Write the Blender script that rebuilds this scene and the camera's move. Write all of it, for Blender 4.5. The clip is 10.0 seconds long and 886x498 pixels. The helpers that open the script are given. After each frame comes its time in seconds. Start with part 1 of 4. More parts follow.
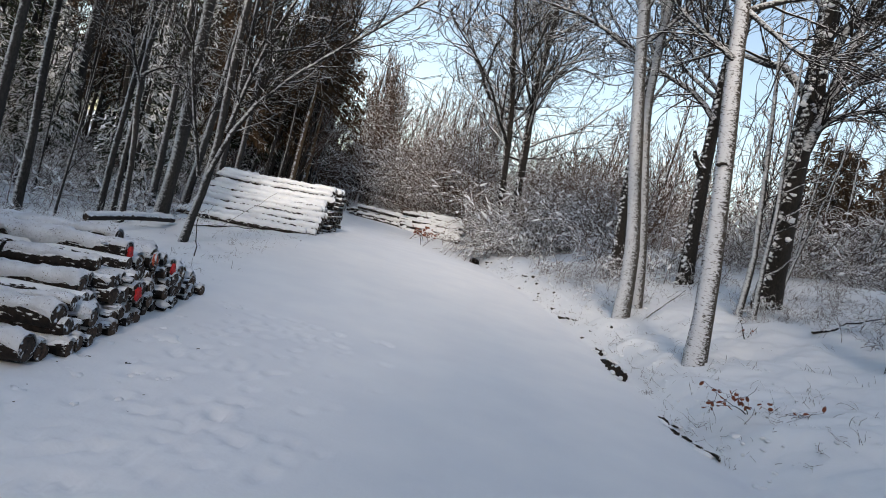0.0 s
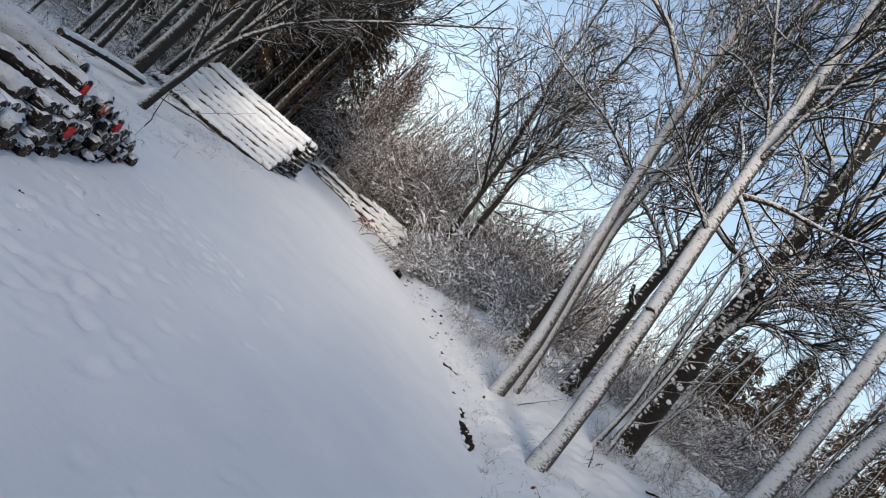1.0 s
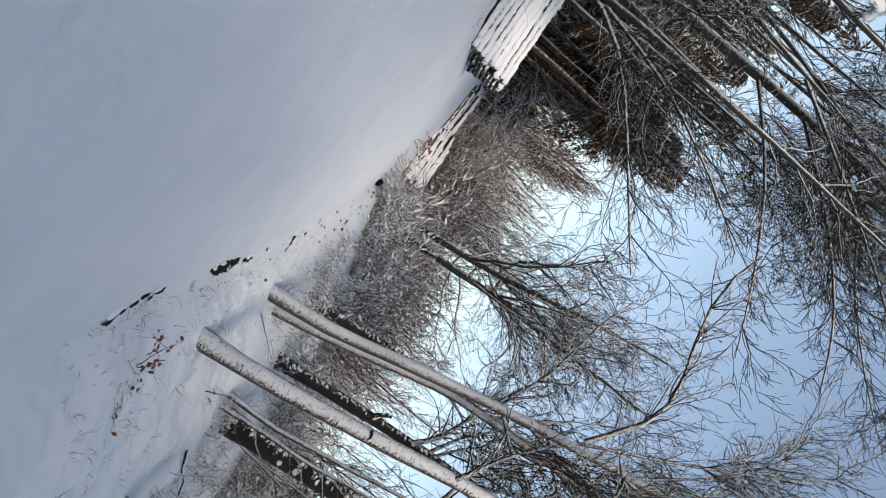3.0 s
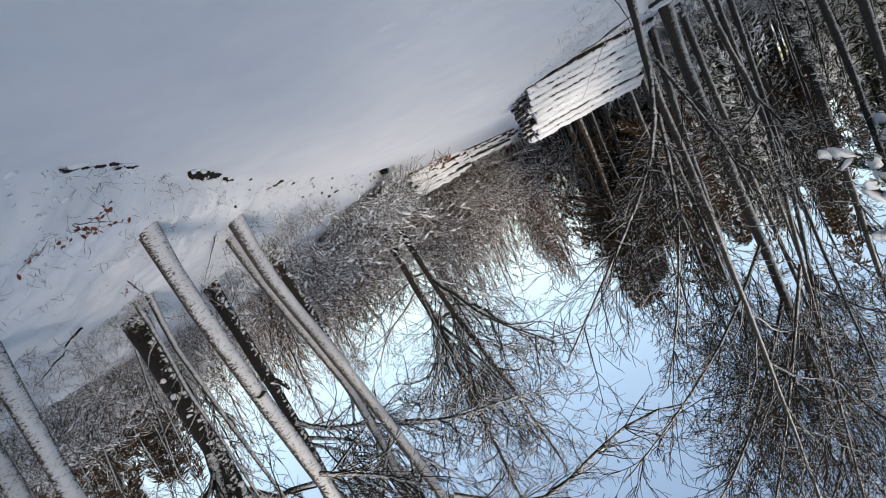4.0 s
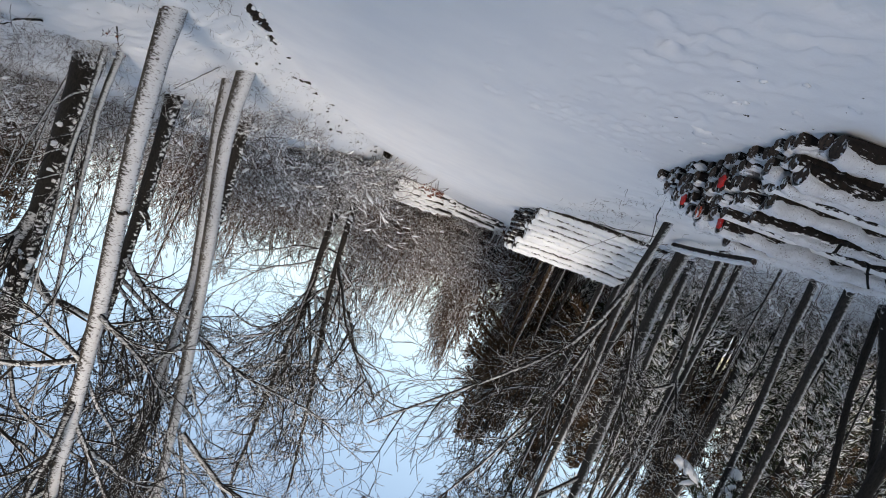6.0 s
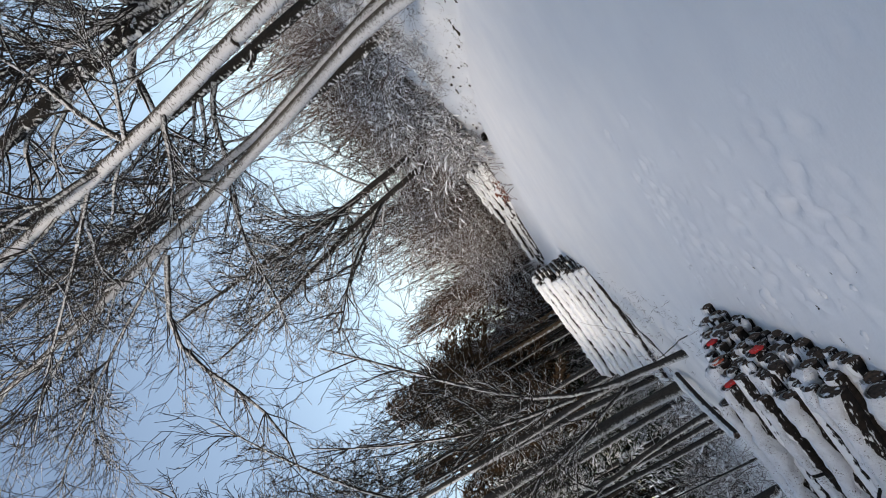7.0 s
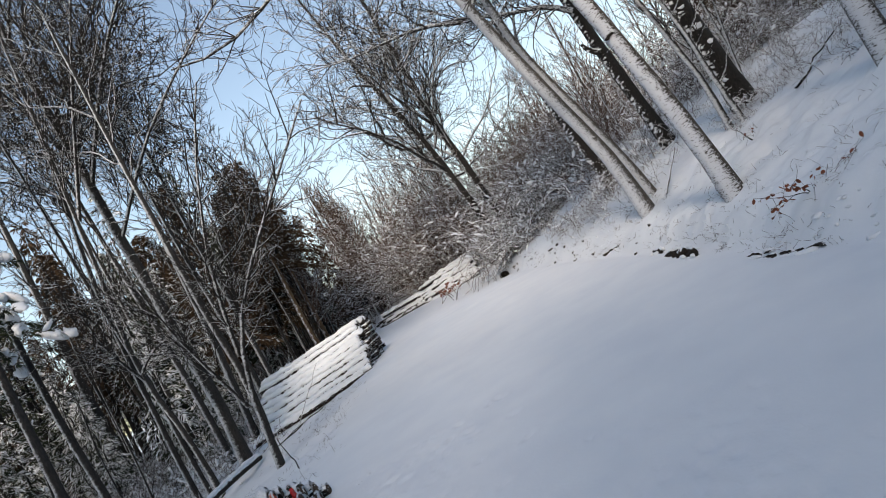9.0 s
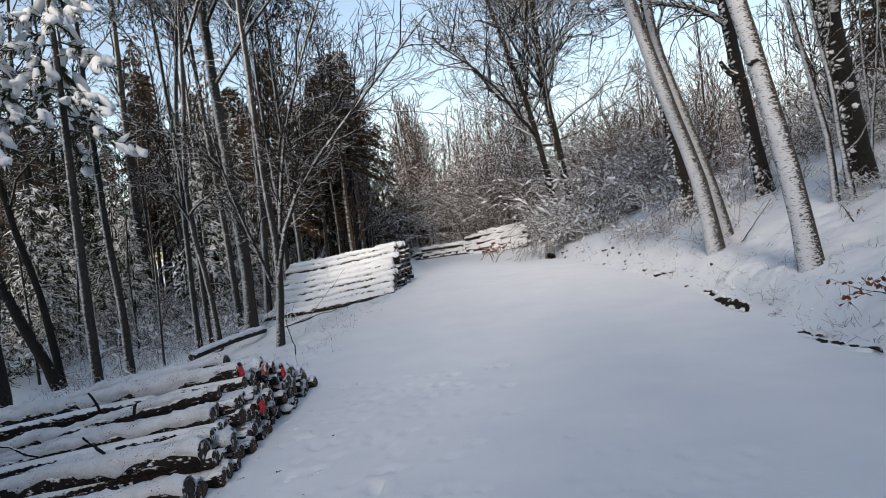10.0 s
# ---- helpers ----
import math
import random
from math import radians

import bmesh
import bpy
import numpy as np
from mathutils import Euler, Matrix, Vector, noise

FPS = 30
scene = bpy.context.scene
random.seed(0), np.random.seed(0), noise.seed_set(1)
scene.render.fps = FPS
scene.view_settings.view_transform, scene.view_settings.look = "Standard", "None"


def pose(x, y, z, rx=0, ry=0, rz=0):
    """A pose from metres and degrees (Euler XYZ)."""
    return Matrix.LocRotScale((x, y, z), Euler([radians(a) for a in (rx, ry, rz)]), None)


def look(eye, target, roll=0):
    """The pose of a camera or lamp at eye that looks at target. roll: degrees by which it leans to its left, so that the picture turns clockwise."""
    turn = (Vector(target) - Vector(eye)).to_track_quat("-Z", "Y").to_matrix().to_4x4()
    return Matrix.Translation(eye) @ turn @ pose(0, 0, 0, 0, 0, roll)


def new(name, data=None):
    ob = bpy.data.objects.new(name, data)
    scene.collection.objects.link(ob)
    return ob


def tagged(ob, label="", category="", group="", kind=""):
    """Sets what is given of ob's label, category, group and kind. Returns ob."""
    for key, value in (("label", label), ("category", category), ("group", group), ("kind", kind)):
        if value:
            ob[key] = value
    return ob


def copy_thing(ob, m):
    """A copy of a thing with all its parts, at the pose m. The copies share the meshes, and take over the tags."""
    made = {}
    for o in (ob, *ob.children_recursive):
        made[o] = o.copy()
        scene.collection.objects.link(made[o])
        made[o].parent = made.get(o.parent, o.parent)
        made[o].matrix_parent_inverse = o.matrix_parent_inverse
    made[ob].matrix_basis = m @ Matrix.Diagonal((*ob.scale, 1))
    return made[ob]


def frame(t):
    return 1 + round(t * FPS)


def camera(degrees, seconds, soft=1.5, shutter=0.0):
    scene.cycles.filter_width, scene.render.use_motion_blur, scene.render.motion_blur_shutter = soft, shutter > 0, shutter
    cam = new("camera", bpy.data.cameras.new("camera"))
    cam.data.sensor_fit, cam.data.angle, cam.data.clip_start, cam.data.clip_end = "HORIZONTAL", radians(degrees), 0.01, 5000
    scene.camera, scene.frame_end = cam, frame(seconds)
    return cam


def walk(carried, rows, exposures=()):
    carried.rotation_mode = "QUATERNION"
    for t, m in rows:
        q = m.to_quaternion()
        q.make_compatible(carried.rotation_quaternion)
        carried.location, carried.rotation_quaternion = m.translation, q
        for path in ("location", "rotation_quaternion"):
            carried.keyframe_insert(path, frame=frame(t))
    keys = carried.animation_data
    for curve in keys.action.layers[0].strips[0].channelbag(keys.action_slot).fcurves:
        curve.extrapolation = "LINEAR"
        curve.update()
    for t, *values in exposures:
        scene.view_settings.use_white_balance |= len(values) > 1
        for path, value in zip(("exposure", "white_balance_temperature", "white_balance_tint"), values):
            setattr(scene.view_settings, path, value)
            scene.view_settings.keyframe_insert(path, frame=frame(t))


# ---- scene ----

from collections import defaultdict

# ---------------------------------------------------------------- camera
EYE = Vector((0.0, 0.0, 1.6))
cam = camera(72.6, 10.0, soft=1.0)


def aim(yaw, pitch, roll, dx, dy, dz):
    return pose(EYE.x + dx, EYE.y + dy, EYE.z + dz, 90 + pitch, 0, yaw) @ pose(0, 0, 0, 0, 0, roll)


# seconds, yaw, pitch, roll, and the sway of the hand that turns the camera
TURNS = [
    (0.0, -0.91, -1.00, 15.04, -0.000, 0.000, 0.000), (0.5, -3.80, 0.61, 28.12, -0.018, 0.010, 0.017), (1.0, -5.58, 3.28, 44.44, -0.033, 0.004, 0.017),
    (1.5, -6.18, 5.83, 67.09, -0.046, -0.025, -0.046), (2.0, -4.85, 7.95, 90.77, -0.033, -0.059, -0.102), (2.2, -4.66, 7.89, 100.05, -0.007, -0.072, -0.095),
    (3.3, -5.07, 7.31, 137.08, 0.005, -0.056, -0.035), (3.5, -4.65, 7.25, 141.79, 0.003, -0.043, 0.007), (4.0, -2.08, 7.60, 155.74, 0.007, -0.061, 0.006),
    (4.5, 0.32, 7.39, 164.79, 0.014, -0.081, -0.001), (5.0, 2.55, 5.81, 177.56, 0.031, -0.074, -0.013), (5.2, 3.61, 5.84, 183.79, 0.026, -0.049, -0.024),
    (6.3, 3.70, 4.71, 213.24, 0.015, 0.023, -0.042), (6.5, 3.35, 5.26, 220.15, 0.002, 0.042, -0.049), (7.0, 2.69, 7.64, 238.03, 0.012, 0.038, -0.050),
    (7.5, 1.21, 7.24, 258.25, 0.039, 0.007, -0.040), (8.0, 0.01, 7.16, 282.35, 0.073, -0.033, 0.005), (8.5, -0.35, 6.55, 308.99, 0.061, -0.049, 0.022),
    (9.0, -0.20, 3.61, 330.47, 0.023, -0.047, 0.002), (9.5, 2.49, 1.81, 345.13, -0.001, -0.040, -0.019), (10.0, 5.80, 0.71, 352.42, -0.013, -0.030, -0.024),
]
walk(cam, [(t, aim(*turn)) for t, *turn in TURNS], exposures=[(0.0, 0.79, 7500, 13), (10.0, 0.79, 7500, 13)])

# ---------------------------------------------------------------- light
SUN_AZ, SUN_EL = 186.0, 30.0
world = bpy.data.worlds.new("sky")
scene.world = world
world.use_nodes = True
wt = world.node_tree
wt.nodes.clear()
w_out = wt.nodes.new("ShaderNodeOutputWorld")
w_bg = wt.nodes.new("ShaderNodeBackground")
w_sky = wt.nodes.new("ShaderNodeTexSky")
w_sky.sky_type = "NISHITA"
w_sky.sun_disc = False
w_sky.sun_elevation = radians(SUN_EL)
w_sky.sun_rotation = radians(SUN_AZ)
w_sky.air_density, w_sky.dust_density, w_sky.ozone_density = 1.3, 0.8, 1.3
w_bg.inputs["Strength"].default_value = 0.135
wt.links.new(w_sky.outputs[0], w_bg.inputs[0])
wt.links.new(w_bg.outputs[0], w_out.inputs[0])
sun_data = bpy.data.lights.new("sun", "SUN")
sun_data.energy, sun_data.angle, sun_data.color = 1.75, radians(13), (1.0, 0.92, 0.85)
sun = new("sun", sun_data)
sun_way = Vector((math.sin(radians(SUN_AZ)) * math.cos(radians(SUN_EL)), math.cos(radians(SUN_AZ)) * math.cos(radians(SUN_EL)), math.sin(radians(SUN_EL))))
sun.matrix_world = look(sun_way * 60, (0, 0, 0))


# ---------------------------------------------------------------- materials
def material(name, rough=0.7):
    m = bpy.data.materials.new(name)
    m.use_nodes = True
    b = m.node_tree.nodes["Principled BSDF"]
    b.inputs["Roughness"].default_value = rough
    b.inputs["Specular IOR Level"].default_value = 0.3
    return m, m.node_tree, b


def noise_node(nt, scale, detail=4.0, coords=None, stretch=None):
    n = nt.nodes.new("ShaderNodeTexNoise")
    n.inputs["Scale"].default_value, n.inputs["Detail"].default_value = scale, detail
    if coords is None:
        coords = nt.nodes.new("ShaderNodeTexCoord").outputs["Object"]
    if stretch:
        mp = nt.nodes.new("ShaderNodeMapping")
        mp.inputs["Scale"].default_value = stretch
        nt.links.new(coords, mp.inputs["Vector"])
        coords = mp.outputs[0]
    nt.links.new(coords, n.inputs["Vector"])
    return n.outputs["Fac"]


def ramp(nt, src, *stops):
    r = nt.nodes.new("ShaderNodeValToRGB")
    e = r.color_ramp.elements
    while len(e) < len(stops):
        e.new(0.5)
    for el, (p, c) in zip(e, stops):
        el.position, el.color = p, (*c, 1)
    nt.links.new(src, r.inputs[0])
    return r.outputs[0]


def math_node(nt, op, a, b):
    n = nt.nodes.new("ShaderNodeMath")
    n.operation = op
    for i, v in enumerate((a, b)):
        if isinstance(v, (int, float)):
            n.inputs[i].default_value = v
        else:
            nt.links.new(v, n.inputs[i])
    return n.outputs[0]


def mix(nt, fac, a, b):
    n = nt.nodes.new("ShaderNodeMix")
    n.data_type = "RGBA"
    nt.links.new(fac, n.inputs[0])
    for i, v in ((6, a), (7, b)):
        if isinstance(v, tuple):
            n.inputs[i].default_value = (*v, 1)
        else:
            nt.links.new(v, n.inputs[i])
    return n.outputs[2]


def bump(nt, b, height, strength, distance):
    n = nt.nodes.new("ShaderNodeBump")
    n.inputs["Strength"].default_value, n.inputs["Distance"].default_value = strength, distance
    nt.links.new(height, n.inputs["Height"])
    nt.links.new(n.outputs[0], b.inputs["Normal"])


SNOW = (0.81, 0.85, 0.885)
SNOW_B = (0.745, 0.79, 0.84)


def snow_material(name, fine=60.0, lumps=5.0, depth=0.02, grain=0.35):
    m, nt, b = material(name, 0.65)
    nt.links.new(ramp(nt, noise_node(nt, lumps), (0.3, SNOW_B), (0.7, SNOW)), b.inputs["Base Color"])
    h = math_node(nt, "ADD", noise_node(nt, lumps * 2), math_node(nt, "MULTIPLY", noise_node(nt, fine, 6), grain))
    bump(nt, b, h, 0.5, depth)
    return m


def snowy(name, dark, light, wind=0.0, top=0.45, grain=40.0, streak=(1, 1, 0.35), patch=9.0, wide=0.12, ragged=0.9, blow=(-0.35, -0.93), ticks=(3.5, 1.3), snow=SNOW):
    """Bark or wood on which snow lies wherever it faces up, or the side that the snow blew from."""
    m, nt, b = material(name, 0.85)
    geo = nt.nodes.new("ShaderNodeNewGeometry")
    xyz = nt.nodes.new("ShaderNodeSeparateXYZ")
    nt.links.new(geo.outputs["Normal"], xyz.inputs[0])
    up = xyz.outputs["Z"]
    face = math_node(nt, "ADD", math_node(nt, "MULTIPLY", xyz.outputs["X"], blow[0]), math_node(nt, "MULTIPLY", xyz.outputs["Y"], blow[1]))
    pos = geo.outputs["Position"]
    n1 = math_node(nt, "SUBTRACT", noise_node(nt, patch, 5, pos, (1, 1, 2.2)), 0.5)
    n2 = math_node(nt, "SUBTRACT", noise_node(nt, patch * 2, 4, pos, (1, 1, ticks[0])), 0.5)
    n = math_node(nt, "MULTIPLY", math_node(nt, "ADD", n1, math_node(nt, "MULTIPLY", n2, ticks[1])), ragged)
    best = math_node(nt, "MAXIMUM", math_node(nt, "SUBTRACT", up, top), math_node(nt, "ADD", math_node(nt, "MULTIPLY", face, 0.8), wind - 0.8))
    mask = math_node(nt, "ADD", best, n)
    fac = ramp(nt, mask, (0.0, (0, 0, 0)), (wide, (1, 1, 1)))
    bark = ramp(nt, noise_node(nt, grain, 6, pos, streak), (0.3, dark), (0.7, light))
    nt.links.new(mix(nt, fac, bark, snow), b.inputs["Base Color"])
    h = math_node(nt, "ADD", math_node(nt, "MULTIPLY", noise_node(nt, grain * 1.5, 4, pos, streak), 0.6), fac)
    bump(nt, b, h, 0.6, 0.012)
    return m


M_GROUND = snow_material("snow_ground", 34.0, 1.1, 0.014, 0.30)
M_SNOW = snow_material("snow_lumps", 45.0, 6.0, 0.015)


def littered_snow(name):
    """Grainy snow with specks of bark and dirt in it."""
    m, nt, b = material(name, 0.7)
    pos = nt.nodes.new("ShaderNodeNewGeometry").outputs["Position"]
    base = ramp(nt, noise_node(nt, 9.0, 5, pos), (0.3, (0.60, 0.63, 0.67)), (0.7, SNOW_B))
    specks = math_node(nt, "ADD", math_node(nt, "MULTIPLY", noise_node(nt, 70.0, 3, pos), 0.75), math_node(nt, "MULTIPLY", noise_node(nt, 7.0, 3, pos), 0.35))
    fac = ramp(nt, specks, (0.66, (0, 0, 0)), (0.72, (1, 1, 1)))
    nt.links.new(mix(nt, fac, base, (0.07, 0.055, 0.045)), b.inputs["Base Color"])
    h = math_node(nt, "ADD", noise_node(nt, 26.0, 5, pos), math_node(nt, "MULTIPLY", noise_node(nt, 90.0, 4, pos), 0.4))
    bump(nt, b, h, 0.8, 0.02)
    return m


M_LOGSNOW = littered_snow("snow_with_bark_litter")
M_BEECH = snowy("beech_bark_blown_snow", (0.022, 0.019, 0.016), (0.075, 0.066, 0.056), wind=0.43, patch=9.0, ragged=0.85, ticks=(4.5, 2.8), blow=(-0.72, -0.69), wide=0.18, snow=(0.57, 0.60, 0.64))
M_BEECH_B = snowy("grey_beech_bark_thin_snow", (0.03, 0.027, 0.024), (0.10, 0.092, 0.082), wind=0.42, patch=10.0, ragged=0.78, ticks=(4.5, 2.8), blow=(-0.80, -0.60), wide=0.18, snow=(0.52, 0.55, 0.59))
M_DARK = snowy("dark_bark_patchy_snow", (0.006, 0.0055, 0.005), (0.024, 0.021, 0.019), wind=0.04, ragged=1.2, patch=5.5, blow=(-0.9, -0.42), ticks=(1.2, 0.8), wide=0.18)
M_GREY = snowy("grey_bark_half_snow", (0.011, 0.0108, 0.0105), (0.038, 0.0365, 0.0355), wind=0.42, blow=(-0.84, -0.54), wide=0.35, ragged=0.9, snow=(0.50, 0.53, 0.56))
M_TWIG = snowy("twig_bark_snow", (0.006, 0.005, 0.0045), (0.020, 0.0165, 0.0145), wind=-0.30, top=0.55, patch=14)
M_LIMB = snowy("limb_bark_snow_on_top", (0.007, 0.006, 0.0055), (0.024, 0.021, 0.019), wind=0.30, top=0.30, patch=9, blow=(-0.45, -0.80), wide=0.25, snow=(0.55, 0.58, 0.61))
M_UNDER = snowy("undergrowth_twigs_thick_snow", (0.035, 0.026, 0.022), (0.09, 0.066, 0.056), wind=0.62, top=-0.10, patch=8)
M_BRUSH = snowy("brush_twigs_snow", (0.035, 0.022, 0.018), (0.095, 0.060, 0.050), wind=0.10, top=0.30, patch=8)
M_FARTWIG = snowy("far_twigs_brown", (0.045, 0.027, 0.020), (0.12, 0.074, 0.052), wind=0.0, top=0.42, patch=6)
M_PINE = snowy("pine_bark_orange", (0.05, 0.032, 0.02), (0.15, 0.095, 0.05), wind=0.05, top=0.5, patch=4)
M_NEEDLE = snowy("needles_dark_green", (0.012, 0.018, 0.010), (0.045, 0.055, 0.025), wind=-0.1, top=0.46, patch=3)
M_NEEDLE_SNOW = snowy("needles_under_snow", (0.014, 0.020, 0.012), (0.05, 0.058, 0.032), wind=0.12, top=0.26, patch=5)
M_NEEDLE_B = snowy("needles_brown_green", (0.024, 0.015, 0.009), (0.078, 0.046, 0.022), wind=-0.4, top=0.80, patch=3)
M_LEAF = snowy("dead_leaf_brown", (0.10, 0.030, 0.018), (0.26, 0.085, 0.045), wind=-0.5, top=0.85)
M_SOIL = snowy("soil_dark", (0.012, 0.010, 0.008), (0.05, 0.04, 0.03), wind=-0.6, top=0.55, patch=8)
M_BARE = snowy("snow_free_near_black", (0.006, 0.005, 0.004), (0.028, 0.022, 0.018), wind=-2.0, top=2.0, patch=8)
M_LOG = snowy("log_bark", (0.005, 0.004, 0.0035), (0.024, 0.017, 0.0135), wind=-0.05, top=0.50, grain=30, patch=9)


def cut_material(name, dark, light, frost):
    m, nt, b = material(name, 0.8)
    pos = nt.nodes.new("ShaderNodeNewGeometry").outputs["Position"]
    wood = ramp(nt, noise_node(nt, 35, 5, pos), (0.3, dark), (0.7, light))
    fac = ramp(nt, noise_node(nt, 22, 4, pos), (frost, (0, 0, 0)), (frost + 0.12, (1, 1, 1)))
    nt.links.new(mix(nt, fac, wood, SNOW_B), b.inputs["Base Color"])
    bump(nt, b, noise_node(nt, 60, 3, pos), 0.4, 0.006)
    return m


M_CUT = cut_material("cut_wood", (0.022, 0.014, 0.010), (0.11, 0.068, 0.045), 0.58)
M_CUT2 = cut_material("cut_wood_frosted", (0.016, 0.011, 0.008), (0.070, 0.046, 0.034), 0.57)
M_RED = cut_material("red_paint", (0.42, 0.02, 0.025), (0.75, 0.045, 0.04), 0.66)
M_ORANGE = cut_material("faded_red_paint", (0.35, 0.05, 0.03), (0.62, 0.13, 0.06), 0.62)
M_PIPE, _nt, _b = material("black_pipe", 0.6)
_nt.links.new(ramp(_nt, noise_node(_nt, 20), (0.3, (0.006, 0.006, 0.007)), (0.7, (0.02, 0.02, 0.022))), _b.inputs["Base Color"])


# ---------------------------------------------------------------- mesh tools
def mesh_from(name, verts, faces, mat, smooth=True):
    """A mesh from arrays: verts (n, 3), faces (m, 3 or 4)."""
    me = bpy.data.meshes.new(name)
    verts, faces = np.asarray(verts, np.float32), np.asarray(faces, np.int32)
    k = faces.shape[1]
    me.vertices.add(len(verts))
    me.vertices.foreach_set("co", verts.ravel())
    me.loops.add(faces.size)
    me.loops.foreach_set("vertex_index", faces.ravel())
    me.polygons.add(len(faces))
    me.polygons.foreach_set("loop_start", np.arange(len(faces), dtype=np.int32) * k)
    me.polygons.foreach_set("loop_total", np.full(len(faces), k, np.int32))
    me.polygons.foreach_set("use_smooth", np.full(len(faces), smooth))
    me.materials.append(mat)
    me.update(calc_edges=True)
    return me


def part_mesh(name, me, parent, label=""):
    ob = new(name, me)
    ob.parent = parent
    return tagged(ob, label)


def part(name, bm, mat, parent, label=""):
    me = bpy.data.meshes.new(name)
    bm.to_mesh(me)
    bm.free()
    me.materials.append(mat)
    me.polygons.foreach_set("use_smooth", np.ones(len(me.polygons), bool))
    return part_mesh(name, me, parent, label)


class Tubes:
    """Gathers polylines with radii and turns them all into tubes at once."""

    def __init__(self):
        self.lines = defaultdict(list)

    def add(self, pts, radii, sides):
        self.lines[(len(pts), sides)].append((pts, radii))

    def arrays(self):
        vs, fs, base = [], [], 0
        for (n, k), items in self.lines.items():
            p = np.array([i[0] for i in items], float)
            r = np.array([i[1] for i in items], float)
            t = np.gradient(p, axis=1)
            t /= np.linalg.norm(t, axis=2, keepdims=True) + 1e-9
            ref = np.where(np.abs(t[:, :1, 2:3]) > 0.8, np.array([1.0, 0.1, 0]), np.array([0, 0, 1.0]))
            a = np.cross(t, np.broadcast_to(ref, t.shape))
            a /= np.linalg.norm(a, axis=2, keepdims=True) + 1e-9
            b = np.cross(t, a)
            ang = np.arange(k) * 2 * np.pi / k
            ring = a[:, :, None] * np.cos(ang)[None, None, :, None] + b[:, :, None] * np.sin(ang)[None, None, :, None]
            v = p[:, :, None] + ring * r[:, :, None, None]
            m = len(items)
            vs.append(v.reshape(-1, 3))
            idx = np.arange(m * n * k).reshape(m, n, k) + base
            nxt = np.roll(idx, -1, axis=2)
            f = np.stack([idx[:, :-1], idx[:, 1:], nxt[:, 1:], nxt[:, :-1]], -1)
            fs.append(f.reshape(-1, 4))
            base += m * n * k
        return np.concatenate(vs), np.concatenate(fs)

    def mesh(self, name, mat):
        v, f = self.arrays()
        return mesh_from(name, v, f, mat)


# ---------------------------------------------------------------- ground
def smooth(a, b, v):
    u = np.clip((v - a) / (b - a), 0, 1)
    return u * u * (3 - 2 * u)


def road_rise(y):
    return np.interp(y, [-400, 4, 8, 12, 20, 25, 30, 40, 50, 120, 400], [0, 0, 0.05, 0.2, 0.62, 0.80, 0.84, 1.46, 1.75, 2.6, 4.0])


def edge_right(y):
    return np.interp(y, [-400, 3, 7.3, 11.5, 20, 30, 38, 46, 60, 400], [3.7, 3.7, 3.72, 3.9, 3.3, 2.2, 2.5, 2.0, -20.0, -300])


def edge_left(y):
    return np.interp(y, [-400, 3, 8, 20, 30, 36, 40, 44, 60, 400], [-2.7, -2.7, -2.9, -3.9, -4.8, -6.0, -8.0, -12.0, -32.0, -320])


LATTICE = np.random.RandomState(8).uniform(-1, 1, (256, 256))


def wave(x, y, size, seed):
    """Smooth random relief with lumps of that size."""
    out, amp, k = 0, 1.0, 1.0
    for o in range(3):
        u, v = x / size * k + seed * 17.3 + o * 5.1, y / size * k + seed * 9.7
        i, j = np.floor(u).astype(int), np.floor(v).astype(int)
        a, b = u - i, v - j
        a, b = a * a * (3 - 2 * a), b * b * (3 - 2 * b)
        g = LATTICE[i % 256, j % 256] * (1 - a) * (1 - b) + LATTICE[(i + 1) % 256, j % 256] * a * (1 - b) + LATTICE[i % 256, (j + 1) % 256] * (1 - a) * b + LATTICE[(i + 1) % 256, (j + 1) % 256] * a * b
        out, amp, k = out + amp * g, amp * 0.5, k * 2.1
    return out


def height(x, y):
    x, y = np.asarray(x, float), np.asarray(y, float)
    z = road_rise(y)
    dr, dl = x - edge_right(y), edge_left(y) - x
    bank = 0.50 * smooth(-0.05, 0.85, dr) + 0.36 * np.clip(dr - 0.8, 0, 6.0) + 0.13 * np.clip(dr - 6.8, 0, 40) + 0.02 * np.clip(dr - 46.8, 0, 200)
    ditch = -0.06 * np.exp(-((dr - 0.0) / 0.30) ** 2) * smooth(5.0, 7.0, y)
    verge = -0.095 * np.clip(dl - 0.3, 0, 7.0) + 0.004 * np.clip(dl - 12, 0, 60) + 0.04 * np.clip(np.hypot(x, y) - 55, 0, 120) + 0.03 * np.clip(dl - 40, 0, 60)
    off = np.maximum(smooth(-0.1, 0.5, dr), smooth(-0.3, 1.5, dl))
    rough = off * (0.09 * wave(x, y, 1.9, 1) + 0.06 * wave(x, y, 0.5, 2) + 0.028 * wave(x, y, 0.34, 6)) + 0.014 * wave(x, y, 3.1, 3) + 0.010 * wave(x, y, 0.17, 4) * (0.06 + smooth(-0.8, -2.2, x) * smooth(11, 7.5, y) * 0.25)
    crown = 0.06 * np.cos(np.clip((x - (edge_right(y) + edge_left(y)) / 2) / 3.4, -1.5, 1.5))
    return z + bank + ditch + verge + rough * np.exp(-np.hypot(x, y) / 200) + crown - 0.04


